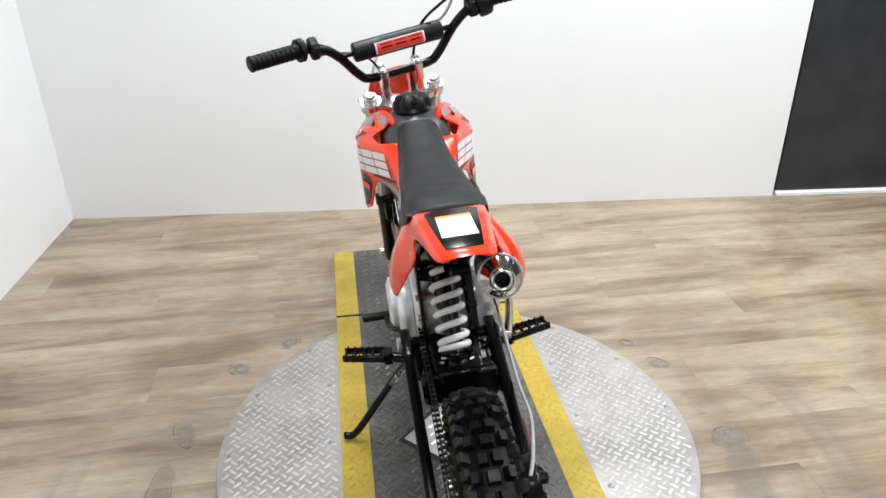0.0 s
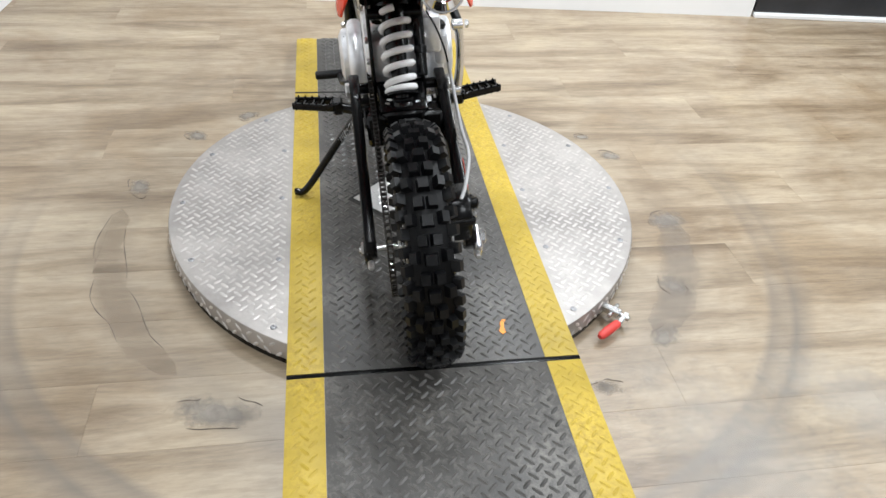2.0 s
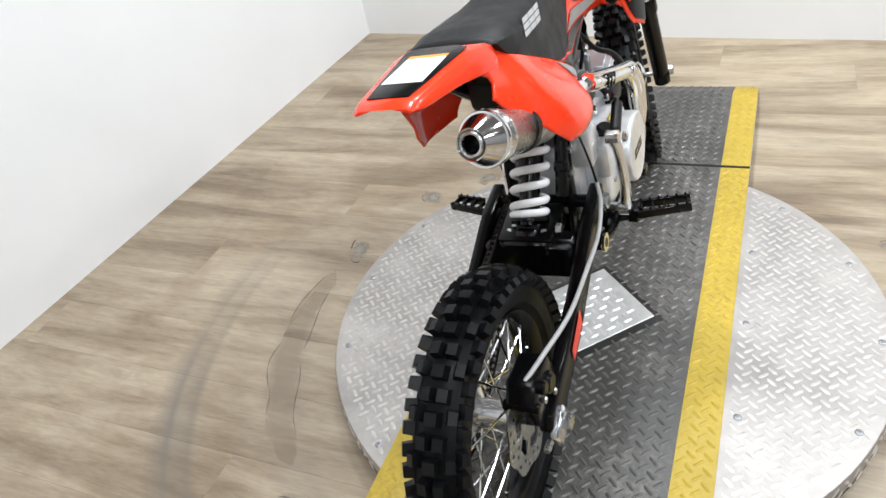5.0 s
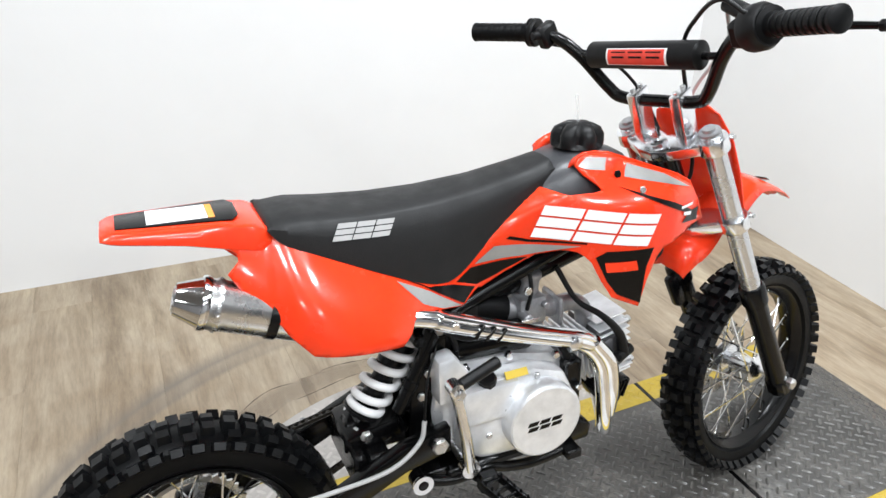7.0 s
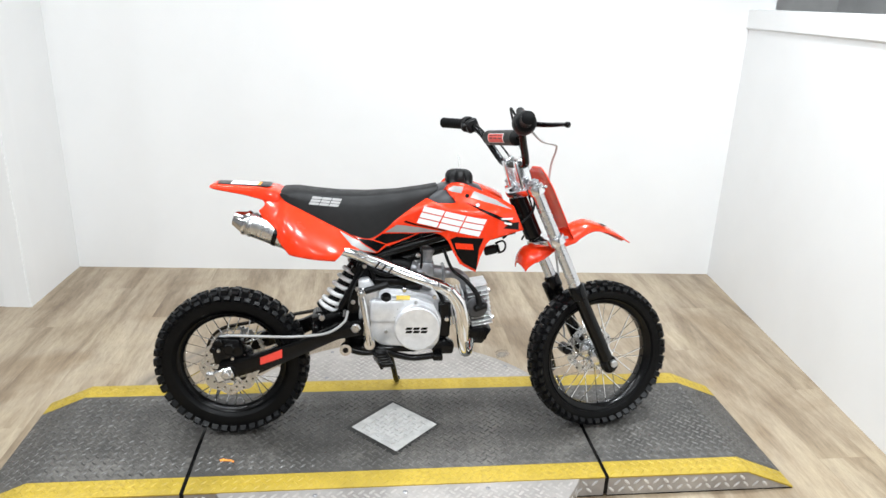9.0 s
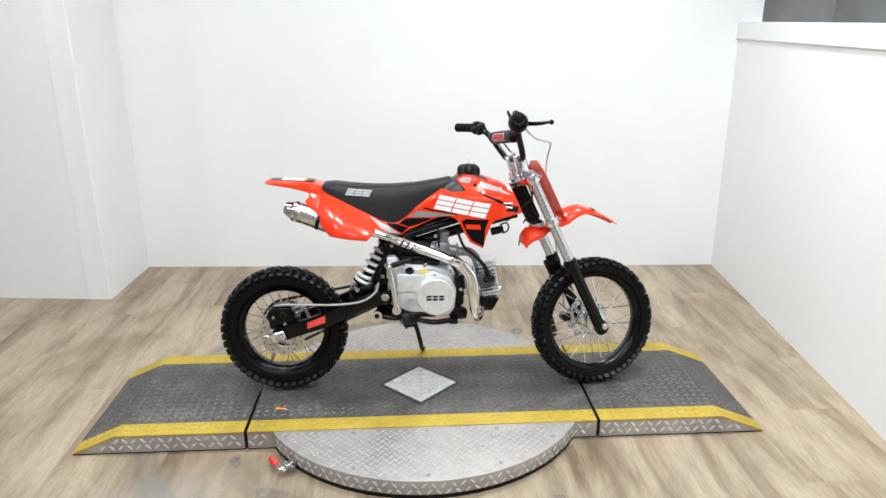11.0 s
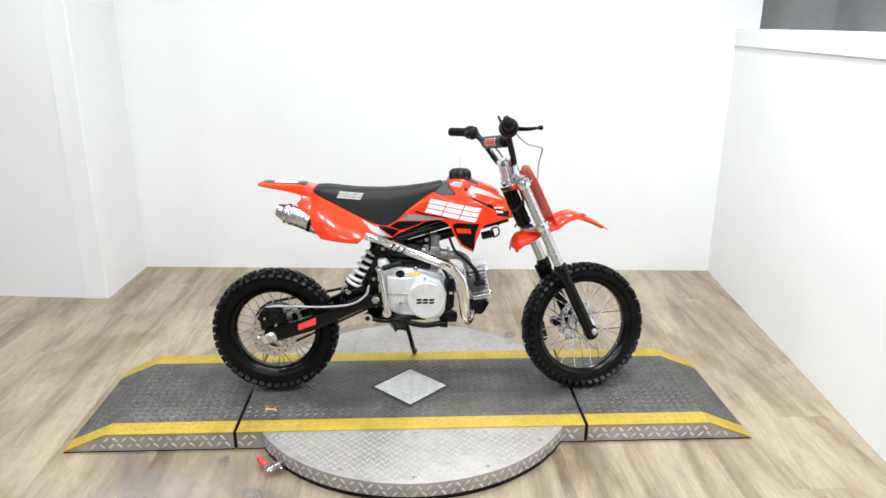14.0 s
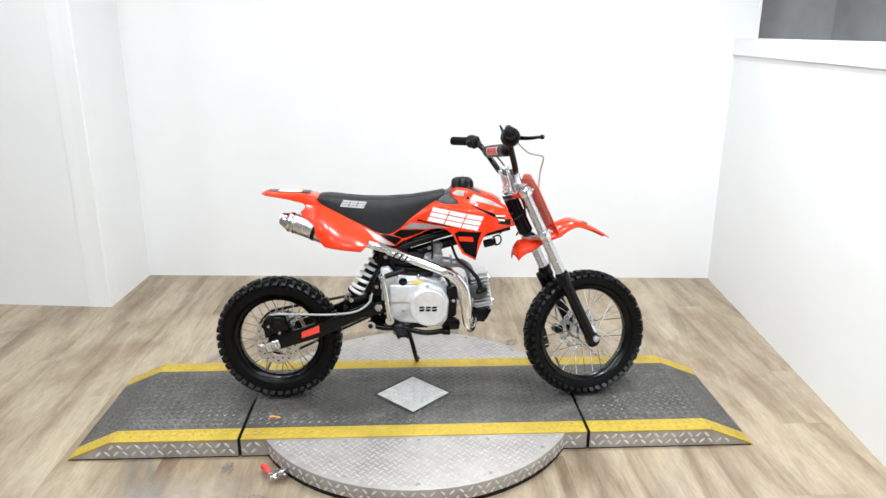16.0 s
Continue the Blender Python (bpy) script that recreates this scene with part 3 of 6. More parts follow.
def wheel(name, base, r, wide, rim_r, count, disc_side, label):
    """A spoked wheel whose axle is y at base: rim, knobbly tyre, hub, spokes and brake disc."""
    turn = base @ pose(0, 0, 0, -90)
    h = wide / 2
    rim = blank()
    ring = [(rim_r - 0.010, -0.012), (rim_r - 0.003, -0.022), (rim_r + 0.008, -0.027), (rim_r + 0.009, -0.023), (rim_r - 0.001, -0.016), (rim_r - 0.003, 0), (rim_r - 0.001, 0.016), (rim_r + 0.009, 0.023), (rim_r + 0.008, 0.027), (rim_r - 0.003, 0.022), (rim_r - 0.010, 0.012)]
    lathe(rim, ring + [ring[0]], turn, 64, False)
    wh = part(name, rim, BLACK, bike, label)
    crown = r - 0.0135

    def radius(y):
        return crown - 0.30 * (abs(y) / h) ** 2.2 * h

    prof = [(rim_r + 0.003, -0.021), (rim_r + 0.012, -0.026)]
    prof += [(rim_r + (radius(h * 0.95) - rim_r) * k, -h * (0.74 + 0.26 * math.sin(k * 1.9))) for k in (0.35, 0.6, 0.85)]
    prof += [(radius(h * k), -h * k) for k in (0.92, 0.75, 0.5, 0.25)] + [(crown, 0)]
    prof += [(a, -b2) for a, b2 in reversed(prof[:-1])]
    ty = lathe(blank(), prof + [prof[0]], turn, 72, False)
    kv, kf = [], []

    def knob(a, y, la, ly, tall, tilt):
        """A tapered block at angle a and side place y."""
        i, r0 = len(kv), radius(y) - 0.003
        n = Vector((math.cos(tilt), math.sin(tilt)))
        s = Vector((-math.sin(tilt), math.cos(tilt)))
        for up, sc in ((0, 1.12), (tall + 0.003, 0.86)):
            for u, w in ((-1, -1), (1, -1), (1, 1), (-1, 1)):
                q = Vector((r0, y)) + n * up + s * (w * ly * sc / 2)
                aa = a + u * la * sc / 2 / r
                kv.append(turn @ Vector((q.x * math.cos(aa), q.x * math.sin(aa), q.y)))
        kf.extend([(i + 4, i + 5, i + 6, i + 7), (i, i + 1, i + 5, i + 4), (i + 1, i + 2, i + 6, i + 5), (i + 2, i + 3, i + 7, i + 6), (i + 3, i, i + 4, i + 7)])

    for k in range(count):
        a, d = 2 * math.pi * k / count, math.pi / count
        pitch = 2 * math.pi * r / count
        if k % 2:
            knob(a, 0, pitch * 0.62, wide * 0.27, 0.0135, 0)
            for s in (-1, 1):
                knob(a + d * 0.3, s * h * 0.60, pitch * 0.66, wide * 0.19, 0.0135, s * 0.45)
        else:
            for s in (-1, 1):
                knob(a, s * h * 0.26, pitch * 0.62, wide * 0.22, 0.0135, s * 0.15)
        for s in (-1, 1):
            knob(a + d * 0.9, s * h * 0.90, pitch * 0.64, wide * 0.17, 0.0130, s * 0.95)
    me = bpy.data.meshes.new("knobs")
    me.from_pydata([tuple(v) for v in kv], [], kf)
    kb = blank()
    kb.from_mesh(me)
    bpy.data.meshes.remove(me)
    part("tyre", ty, RUBBER, wh, "black knobbly off-road tyre", sharp=30)
    stuff(part("tread_knob", kb, KNOB, wh, "black rubber tread blocks", sharp=30))
    hub = lathe(blank(), [(0.012, -0.046), (0.02, -0.044), (0.037, -0.036), (0.037, -0.031), (0.021, -0.024), (0.019, 0), (0.021, 0.024), (0.037, 0.031), (0.037, 0.036), (0.02, 0.044), (0.012, 0.046)], turn, 28)
    part("hub", hub, ALUP, wh, "polished hub")
    part("axle", rod(blank(), (0, -0.12, 0), (0, 0.12, 0), 0.0065, m=base), STEEL, wh)
    first = {}
    for k in range(32):
        s, lean = (1 if k % 2 else -1), (1 if (k // 2) % 2 else -1)
        if (s, lean) not in first:
            a1 = Vector((0.034 * math.cos(lean * 0.95), 0.034 * math.sin(lean * 0.95), s * 0.0335))
            a2 = Vector((rim_r - 0.003, 0, s * 0.004))
            sb = rod(blank(), a1, a2, 0.0018, n=6)
            rod(sb, a2 + (a1 - a2).normalized() * 0.013, a2, 0.0028, n=6)
            first[(s, lean)] = part("spoke", sb, CHROME, wh)
            ob = first[(s, lean)]
        else:
            ob = new("spoke", first[(s, lean)].data)
        ob.parent = wh
        ob.matrix_basis = turn @ Matrix.Rotation(2 * math.pi * k / 32, 4, "Z")
    # wavy brake disc with slots
    db = blank()
    n, ro, ri = 96, 0.088 if "rear" in name else 0.082, 0.058
    y = disc_side * 0.052
    rows2 = []
    for rr, hh in ((1, -0.0015), (1, 0.0015), (0, 0.0015), (0, -0.0015)):
        row = []
        for k in range(n):
            a = 2 * math.pi * k / n
            rad = (ro + 0.004 * math.cos(8 * a)) if rr else (ri + 0.003 * math.cos(8 * a))
            row.append(db.verts.new((rad * math.cos(a), rad * math.sin(a), hh)))
        rows2.append(row)
    for a, b2 in zip(rows2, rows2[1:] + rows2[:1]):
        for k in range(n):
            db.faces.new((a[k], a[(k + 1) % n], b2[(k + 1) % n], b2[k]))
    for k in range(6):
        a = math.pi / 3 * k
        box(db, 0.03, 0.062, -0.006, 0.006, -0.0015, 0.0015, 0.0008, Matrix.Rotation(a, 4, "Z"))
    lathe(db, [(0.036, -0.002), (0.036, 0.002)], None, 24)
    dsk = part("brake_disc", db, STEEL, wh, "slotted steel brake disc", turn @ pose(0, 0, y))
    holes = blank()
    for k in range(24):
        a = 2 * math.pi * k / 24
        rad = 0.068 if k % 2 else 0.078
        lathe(holes, [(0.0032, -0.0019), (0.0032, 0.0019)], Matrix.Translation((rad * math.cos(a), rad * math.sin(a), 0)), 8)
    stuff(part("disc_hole", holes, BLACK, dsk, "", turn @ pose(0, 0, y)))
    return wh


REAR = pose(-0.508, 0, 0.228)
FRONT = S @ pose(0.044, 0, -0.531)
rear = wheel("rear_wheel", REAR, 0.2380, 0.078, 0.158, 46, -1, "spoked wheel with a black rim")
wheel("front_wheel", FRONT, 0.2445, 0.072, 0.180, 50, 1, "spoked wheel with a black rim")
# sprocket on the left of the rear wheel
sp = blank()
n = 41
rows2 = []
for rad, hh in ((0.078, -0.0025), (None, -0.0025), (None, 0.0025), (0.078, 0.0025)):
    rows2.append([sp.verts.new(((rad or (0.094 if k % 2 else 0.087)) * math.cos(math.pi * k / n), (rad or (0.094 if k % 2 else 0.087)) * math.sin(math.pi * k / n), hh)) for k in range(2 * n)])
for a, b2 in zip(rows2, rows2[1:] + rows2[:1]):
    for k in range(2 * n):
        sp.faces.new((a[k], a[(k + 1) % (2 * n)], b2[(k + 1) % (2 * n)], b2[k]))
for k in range(5):
    box(sp, 0.02, 0.082, -0.009, 0.009, -0.0025, 0.0025, 0.001, Matrix.Rotation(2 * math.pi * k / 5, 4, "Z"))
part("sprocket", sp, STEEL, rear, "steel chain sprocket", REAR @ pose(0, 0.062, 0, -90))

# chain: two runs round the sprocket and forward to the engine
c0, c1, r0c, r1c = Vector((-0.508, 0.228)), Vector((-0.035, 0.385)), 0.092, 0.030
d = (c1 - c0).normalized()
nrm = Vector((-d.y, d.x))
path = []
ang = math.atan2(nrm.y, nrm.x)
for k in range(21):
    a = ang + math.pi * k / 20
    path.append(c0 + r0c * Vector((math.cos(a), math.sin(a))))
path += [c0 - nrm * r0c + (c1 - nrm * r1c - c0 + nrm * r0c) * k / 34 for k in range(1, 34)]
for k in range(9):
    a = ang + math.pi + math.pi * k / 8
    path.append(c1 + r1c * Vector((math.cos(a), math.sin(a))))
path += [c1 + nrm * r1c + (c0 + nrm * r0c - c1 - nrm * r1c) * k / 34 for k in range(1, 34)]
cum = [0.0]
for a, b2 in zip(path, path[1:] + path[:1]):
    cum.append(cum[-1] + (b2 - a).length)
links = int(cum[-1] / 0.0127)
chain = None
for k in range(links):
    dist = cum[-1] * k / links
    i = max(j for j in range(len(path)) if cum[j] <= dist)
    a, b2 = path[i], path[(i + 1) % len(path)]
    p = a + (b2 - a) * ((dist - cum[i]) / max(1e-6, cum[i + 1] - cum[i]))
    way = math.atan2(b2.y - a.y, b2.x - a.x)
    if chain is None:
        lb = blank()
        for y in (-0.0045, 0.0045):
            box(lb, -0.008, 0.008, y - 0.001, y + 0.001, -0.0042, 0.0042, 0.0015)
        rod(lb, (0.0, -0.0055, 0), (0.0, 0.0055, 0), 0.0034, n=8)
        chain = part("chain", lb, CHAIN, bike, "dark steel drive chain")
        link_mesh = chain.data
        chain.matrix_basis = Matrix.Translation((p.x, 0.062, p.y)) @ Matrix.Rotation(-way, 4, "Y")
        root = chain.matrix_basis.inverted()
        continue
    ob = new("chain_link", link_mesh)
    ob.parent = chain
    ob.matrix_basis = root @ Matrix.Translation((p.x, 0.062, p.y)) @ Matrix.Rotation(-way, 4, "Y")
# swingarm
arm_line = [(-0.528, 0.262), (-0.538, 0.234), (-0.515, 0.206), (-0.347, 0.257), (-0.18, 0.335), (-0.10, 0.352), (-0.10, 0.400), (-0.18, 0.385), (-0.30, 0.330), (-0.43, 0.286)]
arm = blank()
for s in (-1, 1):
    prism(arm, arm_line, s * (0.080 if s < 0 else 0.086), s * (0.104 if s < 0 else 0.109), 0.004)
box(arm, -0.235, -0.195, -0.08, 0.08, 0.315, 0.365, 0.008)
box(arm, -0.262, -0.15, -0.046, 0.046, 0.345, 0.385, 0.010)
prism(arm, [(-0.235, 0.355), (-0.165, 0.370), (-0.170, 0.405), (-0.235, 0.392), (-0.262, 0.385)], -0.05, 0.05, 0.006)
swing = part("swingarm", arm, BLACK, bike, "black box-section swingarm")
part("bridge_plate", box(blank(), -0.258, -0.236, -0.0795, 0.0795, 0.300, 0.372, 0.006), BLACK, swing)
part("label", prism(blank(), [(-0.408, 0.258), (-0.343, 0.281), (-0.343, 0.308), (-0.408, 0.281)], -0.1066, -0.1076), plain("red_print", (0.75, 0.06, 0.04), 0.45), swing, "red printed label")
for s in (-1, 1):
    ay = 0.106 if s < 0 else 0.104
    bm = box(blank(), -0.036 if s < 0 else -0.027, 0.020, s * ay - 0.007, s * ay + 0.007, -0.019, 0.019, 0.004, pose(-0.508, 0, 0.230, 0, -20, 0))
    part("chain_adjuster", bm, ALUP if s < 0 else BLACK, swing)
    bolt(swing, (-0.508, s * (ay + 0.006), 0.230), (0, s, 0), 0.014, 0.012 if s < 0 else 0.006)
    bolt(swing, (-0.548, s * 0.100, 0.228), (-1, 0, 0), 0.006, 0.02)
    bolt(swing, (-0.125, s * 0.106, 0.376), (0, s, 0), 0.015, 0.012)
cal = blank()
prism(cal, [(-0.545, 0.25), (-0.555, 0.31), (-0.535, 0.338), (-0.47, 0.335), (-0.455, 0.29), (-0.47, 0.262)], -0.094, -0.045, 0.008)
rod(cal, (-0.50, -0.104, 0.305), (-0.50, -0.045, 0.305), 0.018)
rod(cal, (-0.528, -0.106, 0.325), (-0.528, -0.045, 0.325), 0.011)
rod(cal, (-0.548, -0.098, 0.30), (-0.548, -0.04, 0.30), 0.009)
rc = part("rear_caliper", cal, BLACK, bike, "black rear brake caliper")
for x, z in ((-0.49, 0.275), (-0.53, 0.30)):
    bolt(rc, (x, -0.094, z), (0, -1, 0), 0.006, 0.008)
tube_pts = [(-0.53, -0.075, 0.335), (-0.49, -0.09, 0.345), (-0.40, -0.11, 0.350), (-0.30, -0.112, 0.350), (-0.21, -0.115, 0.362), (-0.16, -0.113, 0.395), (-0.148, -0.108, 0.430)]
hose = part("rear_brake_hose", tube(blank(), tube_pts, 0.0038), HOSE, bike, "grey braided brake hose")
part("brake_line", tube(blank(), [(-0.148, -0.108, 0.428), (-0.142, -0.100, 0.465), (-0.128, -0.085, 0.505), (-0.11, -0.07, 0.53)], 0.0020), SATIN, hose, "thin black line above the hose")

# frame
fr = blank()
for s in (-1, 1):
    tube(fr, [(0.375, s * 0.012, 0.71), (0.27, s * 0.03, 0.685), (0.14, s * 0.04, 0.648), (0.0, s * 0.048, 0.605), (-0.12, s * 0.055, 0.565)], 0.0135)
    tube(fr, [(-0.10, s * 0.055, 0.58), (-0.20, s * 0.055, 0.655), (-0.34, s * 0.05, 0.745)], 0.010)
    tube(fr, [(-0.11, s * 0.05, 0.575), (-0.20, s * 0.055, 0.632), (-0.31, s * 0.05, 0.71)], 0.009)
    prism(fr, [(-0.160, 0.30), (-0.105, 0.29), (-0.095, 0.40), (-0.085, 0.575), (-0.118, 0.582), (-0.150, 0.45)], s * 0.050, s * 0.058, 0.002)
tube(fr, [(0.36, 0, 0.665), (0.22, 0, 0.625), (0.05, 0, 0.575), (-0.12, 0, 0.52)], 0.019)
rod(fr, (-0.13, -0.058, 0.54), (-0.13, 0.058, 0.54), 0.012)
rod(fr, (-0.125, -0.10, 0.376), (-0.125, 0.10, 0.376), 0.012)
box(fr, -0.15, 0.0, -0.085, 0.085, 0.285, 0.303, 0.004)
box(fr, -0.11, 0.06, -0.112, -0.092, 0.298, 0.318, 0.006)
frm = part("frame", fr, BLACK, bike, "black tubular steel frame")
for x, z in ((-0.100, 0.555), (-0.122, 0.483), (-0.134, 0.441), (-0.125, 0.34), (0.06, 0.59)):
    for s in (-1, 1):
        bolt(frm, (x, s * 0.0585, z), (0, s, 0), 0.0075, 0.007)
part("head_tube", rod(blank(), (0, 0, -0.073), (0, 0, 0.078), 0.027, n=24, m=S), BLACK, bike)
part("airbox", box(blank(), -0.10, -0.02, -0.05, 0.05, 0.50, 0.60, 0.015, seg=2), SATIN, bike, "black air filter box")
part("battery_box", box(blank(), -0.26, -0.17, -0.038, 0.038, 0.63, 0.70, 0.012, seg=2), SATIN, bike)

# rear shock
top, low = Vector((-0.108, 0, 0.563)), Vector((-0.224, 0, 0.388))
sm = frame_of(low, top)
L = (top - low).length
sh = blank()
lathe(sh, [(0.014, 0.0), (0.018, 0.004), (0.018, 0.10), (0.024, 0.105), (0.026, L - 0.03), (0.018, L - 0.01), (0.012, L)], sm, 20)
lathe(sh, [(0.028, 0.010), (0.036, 0.012), (0.036, 0.016), (0.02, 0.021)], sm, 24)
lathe(sh, [(0.02, L - 0.022), (0.038, L - 0.02), (0.038, L - 0.014), (0.02, L - 0.012)], sm, 24)
rod(sh, low + Vector((0, -0.022, 0)), low + Vector((0, 0.022, 0)), 0.014)
shock = part("shock_absorber", sh, BLACK, bike, "black shock absorber")
turns, pts = 6.3, []
for k in range(int(turns * 16) + 1):
    a = 2 * math.pi * k / 16
    done = k / 16
    hgt = 0.020 + (0.0135 * done if done < 1 else 0.0135 + (L - 0.058) * (done - 1) / (turns - 1))
    pts.append(sm @ Vector((0.0285 * math.cos(a), 0.0285 * math.sin(a), hgt)))
part("spring", tube(blank(), pts, 0.0070, n=12, curved=False), SPRING, shock, "white painted coil spring")
rs = blank()
rod(rs, (-0.172, -0.050, 0.415), (-0.098, -0.050, 0.560), 0.0115)
rod(rs, (-0.152, -0.050, 0.455), (-0.143, -0.050, 0.473), 0.0135)
part("reservoir", rs, BLACK, shock)
bolt(shock, low + Vector((-0.004, -0.050, 0)), (0, -1, 0), 0.010, 0.01)
bolt(shock, low + Vector((0, 0.022, 0)), (0, 1, 0), 0.009, 0.01)
bolt(shock, (-0.236, -0.030, 0.384), (-0.7, -0.2, 0.7), 0.007, 0.008)
bolt(shock, (-0.236, 0.032, 0.384), (-0.7, 0.2, 0.7), 0.007, 0.008)
part("clevis", box(blank(), -0.252, -0.205, -0.021, 0.021, 0.366, 0.394, 0.006), BLACK, shock)

# engine
cs = blank()
prism(cs, [(-0.118, 0.405), (-0.112, 0.335), (-0.06, 0.312), (0.02, 0.292), (0.13, 0.292), (0.152, 0.31), (0.158, 0.41), (0.12, 0.462), (0.03, 0.485), (-0.08, 0.492), (-0.11, 0.47)], -0.068, 0.068, 0.012)
eng = part("engine", cs, ALU, bike, "silver cast aluminium engine")
rcov = blank()
prism(rcov, [(-0.085, 0.345), (-0.05, 0.318), (0.03, 0.305), (0.11, 0.302), (0.128, 0.33), (0.134, 0.40), (0.11, 0.45), (0.05, 0.472), (-0.03, 0.470), (-0.08, 0.44)], -0.108, -0.066, 0.012)
box(rcov, -0.085, 0.02, -0.118, -0.085, 0.395, 0.465, 0.010, seg=2)
rco = part("right_cover", rcov, ALU, eng, "cast aluminium clutch cover")
cl = lathe(blank(), [(0.069, 0), (0.069, 0.034), (0.0675, 0.038), (0.064, 0.040), (0.062, 0.0395), (0.0, 0.0395)], frame_of((0.058, -0.098, 0.382), (0.058, -0.20, 0.382)), 48, False)
clid = part("clutch_lid", cl, ALU, eng, "round brushed aluminium lid")
pb = blank()
for k in range(3):
    for j, w in ((0, 0.0075), (1, 0.0075)):
        x, z = 0.022 + 0.0225 * k, 0.370 + 0.0105 * j
        prism(pb, [(x, z), (x + 0.018, z), (x + 0.022, z + w), (x + 0.004, z + w)], -0.1382, -0.1372)
part("printed_mark", pb, BLACK, clid, "black printed bars")
for a in range(0, 360, 60):
    bolt(rco, (0.04 + 0.088 * math.cos(radians(a + 20)) * 0.9, -0.106, 0.388 + 0.07 * math.sin(radians(a + 20))), (0, -1, 0), 0.006, 0.006)
part("oil_cap", lathe(blank(), [(0.012, 0), (0.016, 0.003), (0.016, 0.014), (0.013, 0.018)], frame_of((-0.035, -0.10, 0.462), (-0.04, -0.112, 0.50)), 10), SATIN, eng, "black oil filler cap", sharp=25)
part("yellow_tag", box(blank(), -0.005, 0.036, -0.001, 0.001, -0.0065, 0.0065, m=pose(0.0, -0.107, 0.471, -35)), YTAG, eng, "small yellow tag")
lcov = blank()
prism(lcov, [(-0.075, 0.34), (-0.03, 0.312), (0.10, 0.302), (0.128, 0.34), (0.13, 0.41), (0.09, 0.455), (-0.02, 0.46), (-0.07, 0.42)], 0.066, 0.104, 0.014)
lathe(lcov, [(0.062, 0), (0.060, 0.016), (0.045, 0.024), (0.0, 0.024)], frame_of((0.055, 0.10, 0.38), (0.055, 0.2, 0.38)), 36, False)
part("left_cover", lcov, ALU, eng, "cast aluminium flywheel cover")
# cylinder and head cores take the shaded copy, their fins the bright metal
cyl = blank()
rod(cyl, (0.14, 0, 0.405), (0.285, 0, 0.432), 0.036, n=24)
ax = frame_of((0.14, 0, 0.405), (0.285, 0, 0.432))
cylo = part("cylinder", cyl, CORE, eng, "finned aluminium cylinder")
for k in range(6):
    part("cooling_fin", box(blank(), -0.046, 0.046, -0.050, 0.050, 0.018 + 0.0105 * k, 0.0225 + 0.0105 * k, 0.002, ax), ALU, cylo)
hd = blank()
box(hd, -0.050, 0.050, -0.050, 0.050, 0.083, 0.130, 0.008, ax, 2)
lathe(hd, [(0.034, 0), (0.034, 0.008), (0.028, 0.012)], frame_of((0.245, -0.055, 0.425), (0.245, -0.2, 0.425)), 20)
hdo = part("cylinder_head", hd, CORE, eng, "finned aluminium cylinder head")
for k in range(10):
    part("cooling_fin", box(blank(), -0.055 + 0.008 * (k in (0, 9)), 0.056 - 0.008 * (k in (0, 9)), -0.066 + 0.0141 * k, -0.0625 + 0.0141 * k, 0.086, 0.152, 0.0012, ax), ALU, hdo)
for y, z in ((-0.045, 0.035), (0.045, 0.035), (-0.045, -0.045), (0.045, -0.045)):
    a = ax @ Vector((z, y, 0.146))
    bolt(hdo, a, ax.to_3x3() @ Vector((0, 0, 1)), 0.007, 0.012)
part("starter_motor", rod(blank(), (-0.075, -0.040, 0.506), (0.075, -0.040, 0.500), 0.027, n=20), BLACK, eng, "black starter motor")
part("wiring_loom", tube(blank(), [(-0.10, -0.058, 0.56), (-0.05, -0.064, 0.532), (0.03, -0.066, 0.528), (0.10, -0.060, 0.500), (0.135, -0.070, 0.455), (0.140, -0.078, 0.40)], 0.0065), SATIN, eng, "black taped wiring")
part("case_breather", tube(blank(), [(-0.06, -0.05, 0.482), (-0.075, -0.062, 0.53), (-0.09, -0.055, 0.57)], 0.005), SATIN, eng)
for x2, z2 in ((0.112, 0.462), (0.150, 0.398), (0.02, 0.484), (-0.06, 0.482)):
    bolt(eng, (x2, -0.088 if x2 > 0.13 else -0.068, z2), (0, -1, 0), 0.0075, 0.010, material=ALUP)
part("spark_lead", tube(blank(), [(0.14, -0.02, 0.60), (0.165, -0.05, 0.545), (0.205, -0.07, 0.515), (0.24, -0.078, 0.475), (0.253, -0.08, 0.43)], [0.005, 0.005, 0.006, 0.008, 0.011]), SATIN, eng, "black spark plug lead")
part("spark_cap", rod(blank(), (0.235, -0.085, 0.428), (0.272, -0.074, 0.436), 0.0105), SATIN, eng)
sk = prism(blank(), [(0.205, 0.35), (0.270, 0.362), (0.298, 0.350), (0.270, 0.302), (0.235, 0.305)], -0.058, 0.05, 0.006)
for k in range(4):
    prism(sk, [(0.245 + 0.010 * k, 0.318), (0.249 + 0.010 * k, 0.317), (0.266 + 0.008 * k, 0.350), (0.262 + 0.008 * k, 0.351)], -0.061, -0.057, 0.001)
part("exhaust_flange", sk, BLACK, eng)
# black block that fills the dark gap between case and exhaust
part("gap_block", box(blank(), 0.125, 0.162, -0.086, -0.055, 0.335, 0.448, 0.006), BLACK, eng)
part("lower_cover", prism(blank(), [(0.105, 0.300), (0.118, 0.286), (0.172, 0.288), (0.176, 0.318), (0.150, 0.334), (0.118, 0.328)], -0.104, -0.060, 0.006), BLACK, eng, "black plastic cover below the engine")
cb = blank()
rod(cb, (0.030, -0.012, 0.540), (0.145, -0.012, 0.522), 0.020, n=20)
